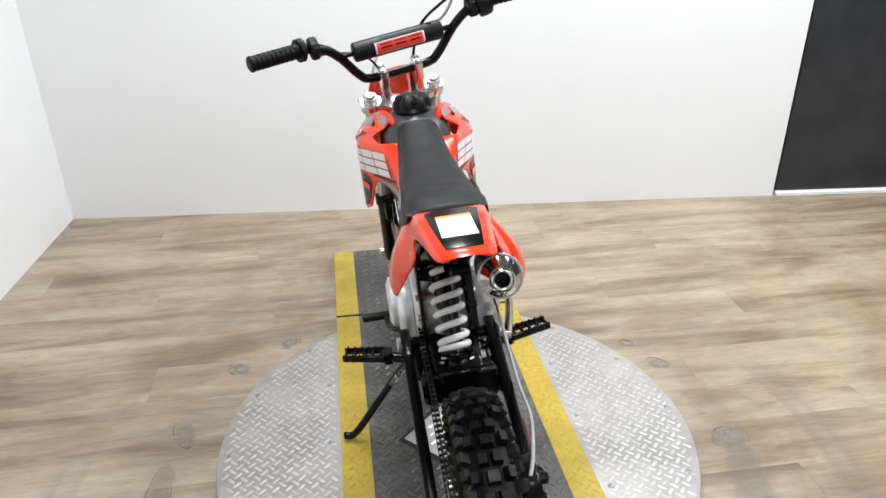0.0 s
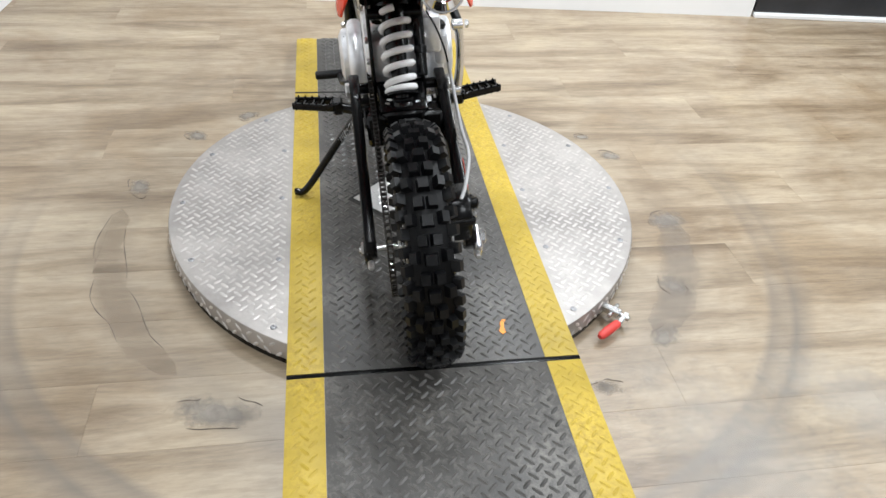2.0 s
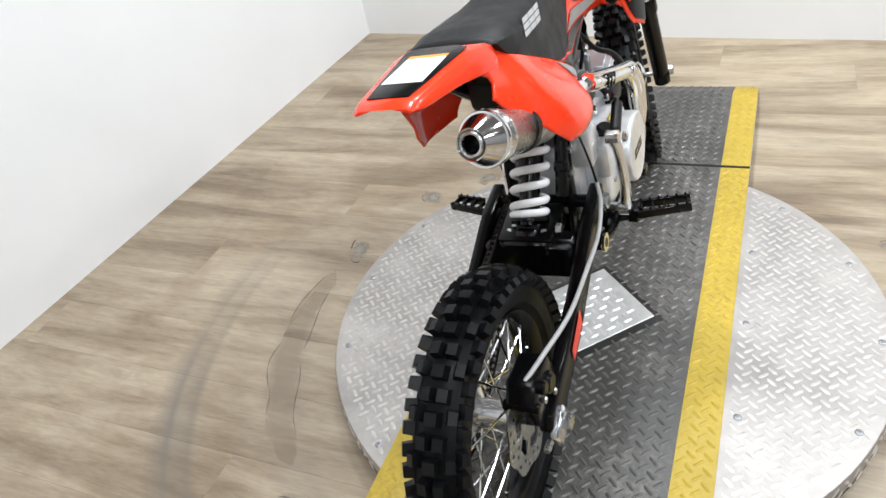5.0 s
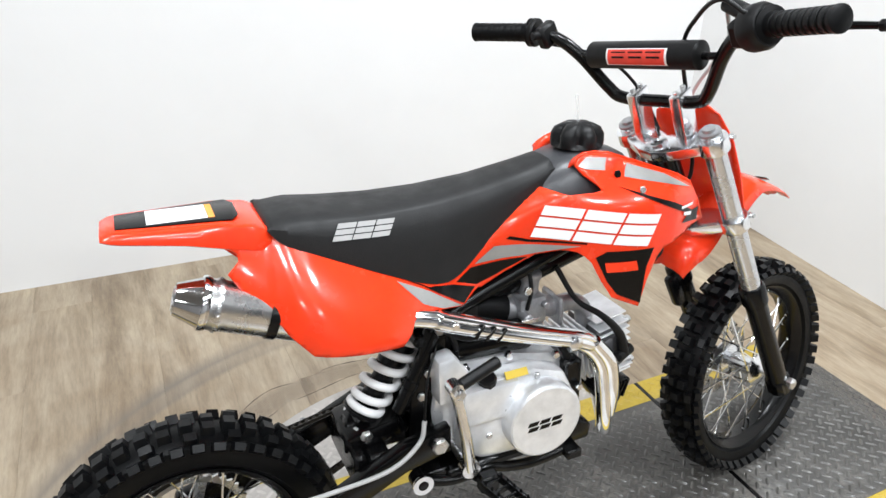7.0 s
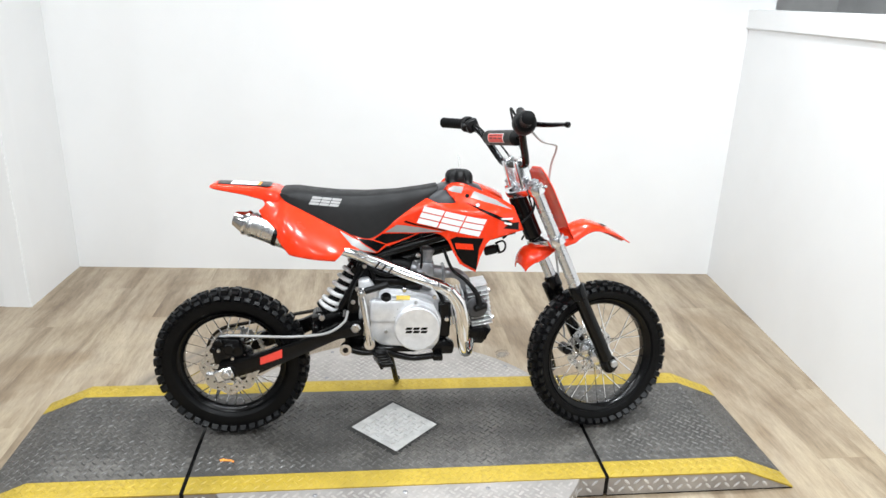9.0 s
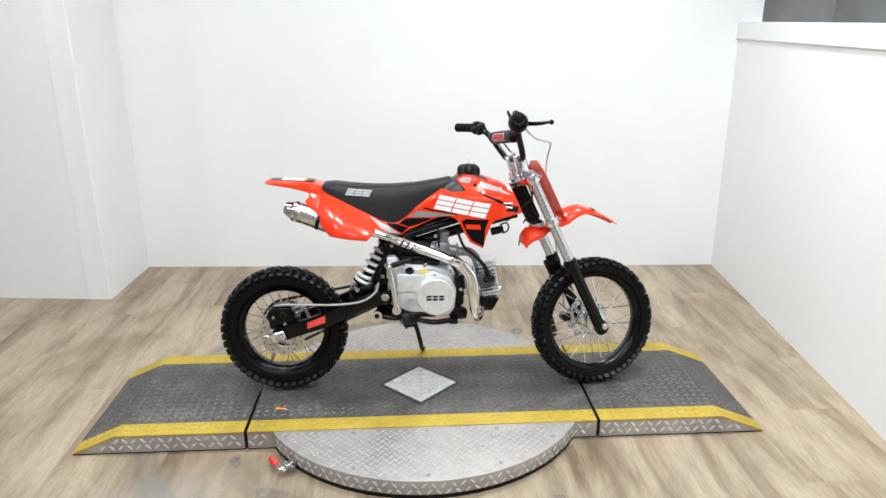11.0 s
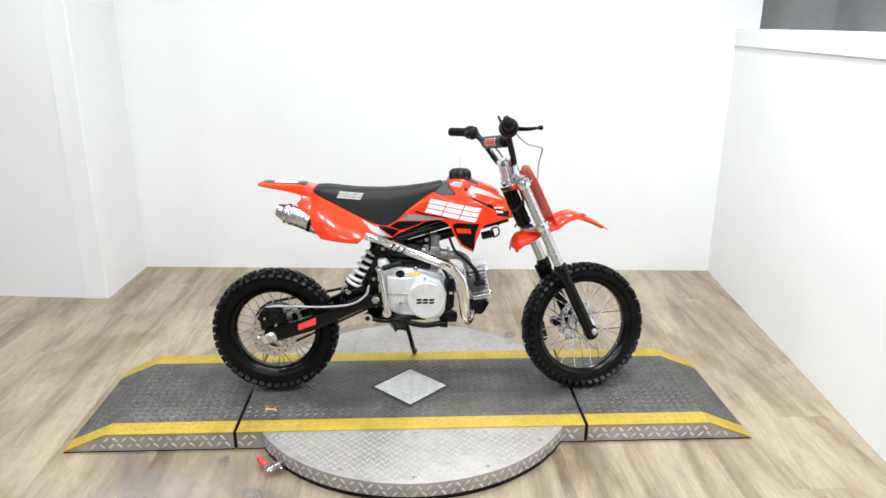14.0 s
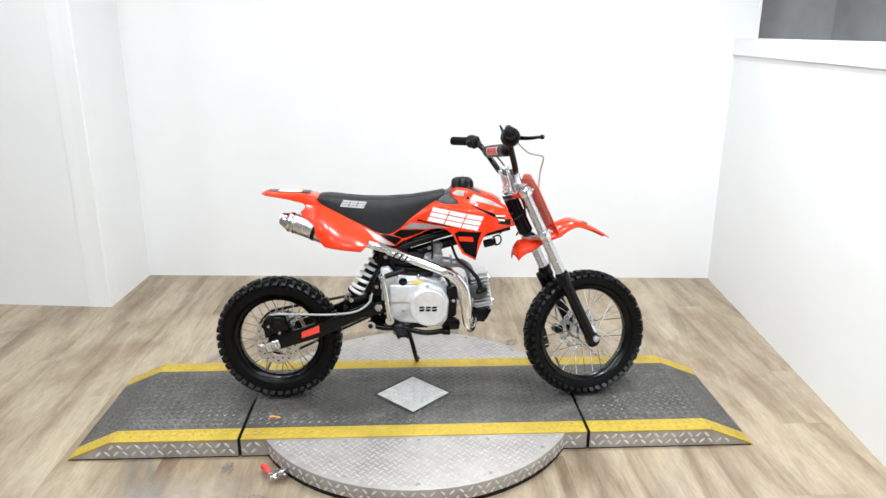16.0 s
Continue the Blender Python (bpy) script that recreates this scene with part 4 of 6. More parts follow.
box(cb, 0.058, 0.112, -0.042, 0.018, 0.508, 0.562, 0.008, seg=2)
rod(cb, (0.086, -0.012, 0.55), (0.092, -0.012, 0.600), 0.019, n=18)
lathe(cb, [(0.0215, 0), (0.0225, 0.002), (0.0225, 0.010), (0.018, 0.014), (0.006, 0.018)], frame_of((0.090, -0.012, 0.588), (0.094, -0.012, 0.64)), 16)
rod(cb, (0.066, -0.058, 0.532), (0.066, -0.03, 0.534), 0.009)
rod(cb, (0.104, -0.052, 0.548), (0.104, -0.03, 0.548), 0.006)
carb = part("carburettor", cb, CARB, bike, "cast grey carburettor")
bowl = blank()
box(bowl, 0.060, 0.112, -0.038, 0.014, 0.470, 0.508, 0.009, seg=2)
lathe(bowl, [(0.010, 0), (0.008, 0.008)], frame_of((0.085, -0.012, 0.472), (0.084, -0.012, 0.45)), 8)
part("float_bowl", bowl, CARB, carb)
part("inlet_flange", box(blank(), 0.136, 0.146, -0.044, 0.020, 0.494, 0.548, 0.004), CARB, carb)
for y2, z2 in ((-0.036, 0.515), (-0.036, 0.555)):
    bolt(carb, (0.074, y2 - 0.006, z2), (0, -1, 0), 0.004, 0.004)
part("intake", tube(blank(), [(0.142, -0.012, 0.521), (0.180, -0.010, 0.520), (0.208, -0.006, 0.500), (0.220, 0, 0.462)], 0.0165, n=14), CARB, bike)
part("air_hose", tube(blank(), [(-0.04, -0.008, 0.556), (0.0, -0.010, 0.550), (0.04, -0.012, 0.539)], 0.026, n=20), RUBBER, bike)
part("fuel_hose", tube(blank(), [(0.07, -0.02, 0.675), (0.068, -0.045, 0.63), (0.072, -0.052, 0.585), (0.07, -0.044, 0.545)], 0.0036), SATIN, carb)
part("choke_lever", box(blank(), 0.05, 0.085, -0.0625, -0.0585, 0.528, 0.536, 0.001), STEEL, carb)
kick = blank()
tube(kick, [(-0.083, -0.136, 0.335), (-0.092, -0.142, 0.40), (-0.104, -0.140, 0.47), (-0.108, -0.134, 0.495)], [0.011, 0.0095, 0.009, 0.011])
lathe(kick, [(0.016, 0), (0.016, 0.018)], frame_of((-0.083, -0.124, 0.335), (-0.083, -0.2, 0.335)), 16)
lathe(kick, [(0.012, 0), (0.012, 0.022)], frame_of((-0.108, -0.124, 0.496), (-0.108, -0.2, 0.496)), 14)
kk = part("kick_starter", kick, ALUP, bike, "polished kick start lever")
part("crankcase_boss", prism(blank(), [(-0.118, 0.440), (-0.062, 0.440), (-0.056, 0.478), (-0.088, 0.524), (-0.118, 0.520)], -0.098, -0.060, 0.006), ALU, eng, "bright flat boss on the crankcase")
part("kick_pedal", rod(blank(), (-0.100, -0.138, 0.500), (-0.030, -0.130, 0.520), 0.0098), SATIN, kk, "black rubber pedal")
part("pivot_bolt", lathe(blank(), [(0.009, 0), (0.009, 0.006), (0.006, 0.008)], frame_of((-0.108, -0.152, 0.496), (-0.108, -0.2, 0.496)), 6), STEEL, kk)
part("kick_shaft", rod(blank(), (-0.083, -0.13, 0.335), (-0.083, -0.06, 0.335), 0.008), STEEL, kk)

# exhaust
ex = blank()
tube(ex, [(0.238, -0.015, 0.352), (0.234, -0.045, 0.316), (0.222, -0.078, 0.290), (0.207, -0.098, 0.294), (0.197, -0.109, 0.328), (0.189, -0.112, 0.39), (0.176, -0.113, 0.45), (0.142, -0.113, 0.494), (0.086, -0.112, 0.522), (0.0, -0.110, 0.556), (-0.09, -0.105, 0.590), (-0.17, -0.098, 0.613), (-0.25, -0.085, 0.622), (-0.31, -0.070, 0.635)], 0.0142, n=16, steps=10)
exh = part("exhaust_pipe", ex, CHROME, bike, "chromed exhaust header pipe")
hs = blank()
hs_line = smooth_line([(0.165, -0.112, 0.487), (0.135, -0.114, 0.508), (0.086, -0.114, 0.526), (0.0, -0.113, 0.557), (-0.09, -0.109, 0.591), (-0.122, -0.106, 0.604)], 6)
hs_secs = []
for i, p in enumerate(hs_line):
    d = (hs_line[min(i + 1, len(hs_line) - 1)] - hs_line[max(i - 1, 0)]).normalized()
    side = Vector((0, -1, 0))
    up = d.cross(side).normalized() * (-1 if d.cross(side).z < 0 else 1)
    k = min(1.0, 0.72 + i / 14)
    hs_secs.append([p + k * (u * up + w * side) for u, w in ((-0.0160, 0.000), (-0.0155, 0.007), (-0.0125, 0.0135), (-0.0075, 0.0175), (-0.001, 0.0185), (0.0035, 0.0165), (0.0050, 0.0140), (0.0068, 0.0155), (0.0105, 0.0165), (0.0140, 0.0125), (0.0158, 0.006), (0.0160, 0.000), (0.011, -0.006), (-0.011, -0.006))])
loft(hs, hs_secs)
tube(hs, [(0.208, -0.110, 0.335), (0.203, -0.116, 0.39), (0.190, -0.118, 0.452), (0.156, -0.118, 0.500)], [0.010, 0.0145, 0.0155, 0.013], n=16)
shield = part("heat_shield", hs, CHROME, exh, "chromed heat shield with slots")
for k in range(3):
    x = -0.062 + 0.019 * k
    z = 0.577 - 0.0395 * (x + 0.06) / 0.1
    bm = box(blank(), -0.0125, 0.0125, -0.0018, 0.0018, -0.0026, 0.0026, 0.001, pose(x, -0.1290, z + 0.0005, 0, -52))
    part("slot", bm, BLACK, shield)
part("shield_clip", lathe(blank(), [(0.007, 0), (0.007, 0.003), (0.005, 0.005)], frame_of((-0.100, -0.122, 0.594), (-0.100, -0.2, 0.594)), 16), ALUP, shield)
part("shield_clip", lathe(blank(), [(0.012, 0), (0.012, 0.003), (0.009, 0.005)], frame_of((0.112, -0.130, 0.514), (0.112, -0.2, 0.514)), 20), ALUP, shield)
m0, m1 = Vector((-0.274, -0.080, 0.625)), Vector((-0.438, -0.064, 0.684))
mm = frame_of(m0, m1)
ML = (m1 - m0).length
MR = 0.0348
mu = lathe(blank(), [(0.018, -0.01), (0.027, 0.0), (MR - 0.001, 0.012), (MR, 0.015), (MR, ML - 0.022), (MR + 0.0014, ML - 0.020), (MR + 0.0014, ML - 0.012), (MR, ML - 0.010), (MR, ML)], mm, 40)
muf = part("muffler", mu, STEEL, bike, "brushed steel muffler")
ec = lathe(blank(), [(MR + 0.001, -0.004), (MR + 0.0016, -0.002), (MR + 0.0016, 0.004), (MR - 0.001, 0.007), (0.0225, 0.036), (0.0210, 0.039), (0.0190, 0.038), (0.0175, 0.018), (0.0, 0.018)], mm @ pose(0, 0, ML), 40, False)
endc = part("end_cap", ec, plain("polished_end_cap", (0.60, 0.59, 0.58), 0.1, 1.0, spread=0.05, bump=0.03), muf, "polished conical end cap with a bright rim")
part("rim_ring", lathe(blank(), [(MR - 0.002, 0.0), (MR + 0.0026, 0.001), (MR + 0.0030, 0.004), (MR + 0.0020, 0.0075), (MR - 0.002, 0.0080)], mm @ pose(0, 0, ML - 0.001), 40), CHROME, endc)
part("outlet", lathe(blank(), [(0.0175, 0.0), (0.0175, 0.022), (0.0155, 0.024), (0.0130, 0.023), (0.0122, 0.020)], mm @ pose(0, 0, ML + 0.017), 24, False), STEEL, muf, "steel outlet pipe")
part("outlet_bore", lathe(blank(), [(0.0123, 0.021), (0.0120, 0.002), (0.0, 0.001)], mm @ pose(0, 0, ML + 0.017), 24, False), BLACK, muf, "black bore of the outlet pipe")
for k in range(10):
    a = 2 * math.pi * k / 10
    p = mm @ Vector(((MR + 0.001) * math.cos(a), (MR + 0.001) * math.sin(a), ML - 0.016))
    c = mm @ Vector((0, 0, ML - 0.016))
    bolt(endc, p, p - c, 0.0028, 0.002, name="rivet")
part("strap", lathe(blank(), [(MR + 0.0005, 0), (MR + 0.002, 0.001), (MR + 0.002, 0.013), (MR + 0.0005, 0.014)], mm @ pose(0, 0, 0.078), 36), BLACK, muf)

# pegs, pedals, stand
for s in (-1, 1):
    tip = Vector((-0.032, s * 0.243, 0.306))
    base = Vector((-0.052, s * 0.148, 0.303))
    pm = frame_of(base, tip)
    pg = blank()
    LL = (tip - base).length
    for v in (-1, 1):
        prism(pg, [(-0.022, 0.0), (-0.018, LL), (-0.012, LL), (-0.014, 0.0)] if v < 0 else [(0.014, 0.0), (0.012, LL), (0.018, LL), (0.022, 0.0)], -0.004, 0.012, 0.001, pm @ Matrix.Rotation(0, 4, "Z"))
    for k in range(5):
        box(pg, -0.018, 0.018, 0.0, 0.010, 0.006 + k * (LL - 0.014) / 4, 0.011 + k * (LL - 0.014) / 4, 0.001, pm)
    for k in range(6):
        for v in (-1, 1):
            lathe(pg, [(0.004, 0), (0.0008, 0.007)], pm @ Matrix.Translation((v * 0.0165, 0.0, 0.008 + k * (LL - 0.016) / 5)) @ pose(0, 0, 0, 90), 4)
            lathe(pg, [(0.004, 0), (0.0008, 0.007)], pm @ Matrix.Translation((v * 0.0165, 0.010, 0.008 + k * (LL - 0.016) / 5)) @ pose(0, 0, 0, -90), 4)
    foot = part("footpeg", pg, BLACK, bike, "black toothed footpeg")
    brk = blank()
    tube(brk, [(-0.07, s * 0.06, 0.297), (-0.062, s * 0.10, 0.294), (-0.054, s * 0.135, 0.299), (-0.052, s * 0.152, 0.303)], 0.012)
    box(brk, -0.070, -0.036, s * 0.142 - 0.012, s * 0.142 + 0.012, 0.286, 0.318, 0.004)
    part("peg_bracket", brk, BLACK, foot)
bp = blank()
tube(bp, [(-0.155, -0.095, 0.305), (-0.10, -0.108, 0.297), (-0.04, -0.110, 0.302), (0.0, -0.108, 0.288), (0.05, -0.106, 0.278), (0.100, -0.108, 0.284), (0.118, -0.110, 0.290)], 0.010)
box(bp, 0.108, 0.138, -0.134, -0.100, 0.278, 0.297, 0.003)
lathe(bp, [(0.016, 0), (0.016, 0.024)], frame_of((-0.155, -0.082, 0.305), (-0.155, -0.2, 0.305)), 18)
ped = part("brake_pedal", bp, BLACK, bike, "black rear brake pedal")
part("pivot_bush", lathe(blank(), [(0.017, 0), (0.018, 0.002), (0.018, 0.006), (0.009, 0.006), (0.008, 0.003)], frame_of((-0.155, -0.105, 0.305), (-0.155, -0.2, 0.305)), 20), ALUP, ped)
# proud black disc that stands for the shade inside the bush
part("pivot_hole_shade", lathe(blank(), [(0.0088, 0), (0.0088, 0.0066), (0.007, 0.0070)], frame_of((-0.155, -0.105, 0.305), (-0.155, -0.2, 0.305)), 18), BLACK, ped)
gl = blank()
tube(gl, [(-0.02, 0.085, 0.335), (0.02, 0.118, 0.325), (0.08, 0.130, 0.300), (0.135, 0.135, 0.298)], 0.006)
rod(gl, (0.135, 0.125, 0.298), (0.135, 0.195, 0.298), 0.011)
part("gear_lever", gl, SATIN, bike, "black gear lever")
ks = blank()
tube(ks, [(-0.045, 0.085, 0.285), (-0.03, 0.115, 0.245), (-0.005, 0.185, 0.14), (0.014, 0.255, 0.04), (0.02, 0.285, 0.031)], 0.0095)
box(ks, -0.065, -0.025, 0.06, 0.1, 0.27, 0.305, 0.004)
std = part("kickstand", ks, BLACK, bike, "black steel kickstand")
pts = [Vector((-0.052, 0.10, 0.268)).lerp(Vector((-0.02, 0.150, 0.195)), k / 60) + 0.006 * Vector((math.cos(k * 1.3), 0.5 * math.sin(k * 1.3), math.sin(k * 1.3))) for k in range(61)]
part("stand_spring", tube(blank(), pts, 0.0016, n=5, curved=False), STEEL, std)

# seat
ZT = [(-0.345, 0.772), (-0.34, 0.777), (-0.30, 0.779), (-0.25, 0.773), (-0.18, 0.768), (-0.10, 0.768), (-0.01, 0.775), (0.07, 0.788), (0.112, 0.797), (0.122, 0.785)]
ZL = [(-0.42, 0.800), (-0.345, 0.770), (-0.337, 0.759), (-0.328, 0.7505), (-0.316, 0.742), (-0.299, 0.736), (-0.246, 0.709), (-0.193, 0.682), (-0.143, 0.657), (-0.112, 0.646), (-0.085, 0.643), (-0.065, 0.651), (-0.046, 0.665), (-0.020, 0.688), (0.03, 0.720), (0.083, 0.752), (0.11, 0.762), (0.122, 0.778)]
WB = [(-0.36, 0.062), (-0.34, 0.070), (-0.30, 0.077), (-0.2, 0.080), (-0.1, 0.075), (0.0, 0.060), (0.07, 0.052), (0.122, 0.044)]
WT = [(-0.36, 0.058), (-0.34, 0.064), (-0.30, 0.066), (-0.2, 0.062), (-0.1, 0.055), (0.0, 0.047), (0.07, 0.042), (0.122, 0.036)]


def seat_side(x, z):
    lo, hi = lerp(x, ZL), lerp(x, ZT)
    k = max(0.0, min(1.0, (z - lo) / max(0.005, hi - lo)))
    return lerp(x, WB) + (lerp(x, WT) + 0.004 - lerp(x, WB)) * k**1.4


secs = []
for x in list(np.linspace(-0.345, -0.315, 11)) + list(np.linspace(-0.308, 0.10, 40)) + [0.112, 0.118, 0.122]:
    lo, hi = lerp(x, ZL), lerp(x, ZT)
    half = []
    for k in (0.0, 0.25, 0.5, 0.72):
        z = lo + (hi - lo) * k
        half.append((seat_side(x, z), z))
    w = lerp(x, WT)
    half += [(w * 1.0, hi - 0.30 * min(0.02, hi - lo)), (w * 0.92, hi - 0.003), (w * 0.7, hi + 0.0015), (w * 0.35, hi + 0.003)]
    secs.append([(x, -a, z) for a, z in half] + [(x, 0, hi + 0.0035)] + [(x, a, z) for a, z in reversed(half)])
seat = part("seat", loft(blank(), secs), VINYL, bike, "long matt black vinyl seat", sharp=50)


def bars(yfun, origin, right, up, blocks, rows3, out=0.0015, sgn=-1):
    """Slanted printed blocks split by slits, laid on a bulged skin."""
    bm = blank()
    for u0, u1 in blocks:
        for v0, v1 in rows3:
            q = []
            for u, v in ((u0, v0), (u1, v0), (u1, v1), (u0, v1)):
                q.append((origin[0] + right[0] * u + up[0] * v, origin[1] + right[1] * u + up[1] * v))
            sheet(bm, q, lambda x, z: sgn * (yfun(x, z) + out), 0.012)
    return bm


BL = ((0, 0.325), (0.345, 0.66), (0.68, 1.0))
RW = ((0, 0.295), (0.355, 0.645), (0.705, 1.0))
for s in (-1, 1):
    part("seat_print", bars(seat_side, (-0.262, 0.7435), (0.084, -0.007), (0.012, 0.023), BL, RW, 0.0012, s), PALE, seat, "silver printed bars")

# tank and cap
tk = []
for x in np.linspace(0.0, 0.262, 16):
    hi = lerp(x, [(0.0, 0.735), (0.085, 0.778), (0.12, 0.797), (0.15, 0.806), (0.21, 0.808), (0.245, 0.797), (0.262, 0.772)])
    w = lerp(x, [(0.0, 0.045), (0.085, 0.058), (0.12, 0.074), (0.2, 0.080), (0.262, 0.078)])
    lo = lerp(x, [(0.0, 0.66), (0.1, 0.69), (0.262, 0.70)])
    half = [(w * 1.0, lo), (w * 1.05, lo + 0.04), (w * 0.95, hi - 0.035), (w * 0.78, hi - 0.014), (w * 0.5, hi - 0.003)]
    tk.append([(x, -a, z) for a, z in half] + [(x, 0, hi)] + [(x, a, z) for a, z in reversed(half)])
tank = part("fuel_tank", loft(blank(), tk), TANK, bike, "dark grey plastic fuel tank", sharp=50)
cp = bmesh.new()
rows2 = []
for r, hh, wob in ((0.043, 0.0, 0), (0.044, 0.006, 1), (0.0435, 0.019, 1), (0.038, 0.029, 0.9), (0.026, 0.035, 0.3), (0.010, 0.037, 0)):
    rows2.append([cp.verts.new(((r - 0.012 * wob * (0.5 + 0.5 * math.cos(6 * 2 * math.pi * k / 64)) ** 2) * math.cos(2 * math.pi * k / 64), (r - 0.012 * wob * (0.5 + 0.5 * math.cos(6 * 2 * math.pi * k / 64)) ** 2) * math.sin(2 * math.pi * k / 64), hh)) for k in range(64)])
for a, b2 in zip(rows2, rows2[1:]):
    for k in range(64):
        cp.faces.new((a[k], a[(k + 1) % 64], b2[(k + 1) % 64], b2[k]))
cp.faces.new(rows2[-1])
part("tank_cap", cp, SATIN, tank, "black ribbed plastic fuel cap", pose(0.181, 0, 0.808))
CLEAR = plain("clear_hose", (0.8, 0.8, 0.8), 0.15, spread=0.02)
CLEAR.node_tree.nodes["Principled BSDF"].inputs["Alpha"].default_value = 0.22
part("vent_tube", tube(blank(), [(0.181, 0, 0.843), (0.180, 0, 0.862), (0.178, 0.002, 0.888)], 0.0024), CLEAR, tank, "clear breather hose")

# red bodywork
SHROUD = [(0.136, 0.794), (0.143, 0.803), (0.155, 0.809), (0.170, 0.811), (0.190, 0.809), (0.234, 0.793), (0.277, 0.777), (0.306, 0.766), (0.330, 0.752), (0.346, 0.719), (0.364, 0.682), (0.320, 0.673), (0.279, 0.664), (0.262, 0.658), (0.252, 0.646), (0.236, 0.607), (0.224, 0.561), (0.178, 0.582), (0.160, 0.612), (0.144, 0.645), (0.134, 0.656), (0.122, 0.664), (0.100, 0.668), (0.062, 0.662), (0.027, 0.643), (-0.028, 0.618), (-0.060, 0.630), (-0.100, 0.650), (-0.082, 0.660), (-0.056, 0.676), (-0.025, 0.700), (0.025, 0.732), (0.078, 0.764), (0.092, 0.761), (0.113, 0.756), (0.150, 0.757), (0.164, 0.760), (0.160, 0.767), (0.146, 0.780)]


def shroud_y(x, z):
    """Half width of the shrouds: close to the seat behind, flared in front."""
    y = max(0.064 + 0.076 * ease(x / 0.24), lerp(x, WB) - 0.001 if x < 0.05 else 0)
    y -= 0.058 * ease((z - 0.728) / 0.080) * ease((x - 0.06) / 0.10)
    y -= 0.030 * ease((x - 0.27) / 0.10)
    if x < 0.11:
        k = ease((z - lerp(x, ZL)) / 0.020 + 0.2)
        y += k * (min(y, seat_side(x, z) - 0.006) - y)
    return y


EDGE = [(0.136, 0.794), (0.143, 0.803), (0.155, 0.809), (0.170, 0.811), (0.190, 0.809), (0.234, 0.793), (0.277, 0.777), (0.306, 0.766), (0.330, 0.752), (0.346, 0.719), (0.364, 0.682)]
for s in (-1, 1):
    sd = part("shroud", sheet(blank(), SHROUD, lambda x, z: s * shroud_y(x, z), 0.0075), RED, bike, "glossy red plastic tank shroud with printed stripes", thick=0.0035, sharp=60)
    sb2 = bmesh.new()
    rows5 = []
    for x, z in EDGE:
        y0 = shroud_y(x, z)
        y1 = min(y0 - 0.012, lerp(x, [(0.136, 0.058), (0.2, 0.054), (0.30, 0.050), (0.364, 0.060)]))
        rows5.append([sb2.verts.new((x - 0.006 * k * k, s * (y0 + (y1 - y0) * k), z - 0.0015 * k - 0.012 * k * k * k)) for k in (0, 0.12, 0.3, 0.5, 0.75, 1.0)])
    for a, b2 in zip(rows5, rows5[1:]):
        for k in range(5):
            sb2.faces.new((a[k], a[k + 1], b2[k + 1], b2[k]))
    part("shroud_shoulder", sb2, RED, sd, "", thick=0.003, sharp=60)

    def print_on(name, outline, material, label, out=0.0016):
        return part(name, sheet(blank(), outline, lambda x, z: s * (shroud_y(x, z) + out), 0.0075), material, sd, label, sharp=60)

    part("white_print", bars(shroud_y, (0.052, 0.693), (0.177, -0.024), (0.021, 0.051), BL, RW, 0.0026, s), WHITE, sd, "large white printed bars")
    print_on("black_print", [(0.149, 0.654), (0.165, 0.664), (0.243, 0.664), (0.231, 0.632), (0.226, 0.568), (0.185, 0.588), (0.168, 0.612)], BLACK, "black printed patch")
    part("red_print", bars(shroud_y, (0.166, 0.628), (0.050, 0.001), (-0.004, 0.017), ((0, 1),), ((0, 1),), 0.0030, s), RED, sd, "red printed bar")
    print_on("black_stripe", [(0.188, 0.765), (0.275, 0.735), (0.331, 0.707), (0.350, 0.708), (0.350, 0.685), (0.301, 0.693), (0.319, 0.705), (0.270, 0.727)], BLACK, "black printed arrow")
    print_on("silver_stripe", [(0.205, 0.776), (0.217, 0.793), (0.277, 0.773), (0.327, 0.746), (0.276, 0.760)], SILVER, "silver printed stripe")
    print_on("silver_patch", [(0.141, 0.792), (0.157, 0.804), (0.187, 0.803), (0.180, 0.785), (0.153, 0.787)], SILVER, "silver printed stripe")
    print_on("silver_stripe", [(-0.040, 0.661), (-0.006, 0.684), (0.054, 0.680), (0.128, 0.674), (0.105, 0.671), (0.040, 0.662)], SILVER, "silver printed stripe")
    print_on("black_stripe", [(-0.074, 0.640), (-0.048, 0.657), (0.050, 0.659), (0.030, 0.649), (-0.002, 0.636), (-0.036, 0.626)], BLACK, "black printed stripe")
    print_on("black_line", [(0.020, 0.697), (0.050, 0.689), (0.135, 0.680), (0.135, 0.677), (0.048, 0.685), (0.014, 0.693)], BLACK, "black printed line", 0.0022)
    print_on("white_print", [(0.292, 0.724), (0.330, 0.722), (0.328, 0.717), (0.294, 0.719)], WHITE, "small white printed bar", 0.0026)
    print_on("white_print", [(0.302, 0.712), (0.328, 0.706), (0.326, 0.700), (0.303, 0.706)], WHITE, "small white printed bar", 0.0026)
    for x, z, mt in ((0.196, 0.779, BLACK), (0.224, 0.757, STEEL)):
        bolt(sd, (x, s * (shroud_y(x, z)), z), (0, s, 0.4), 0.0065, 0.004, None, mt)

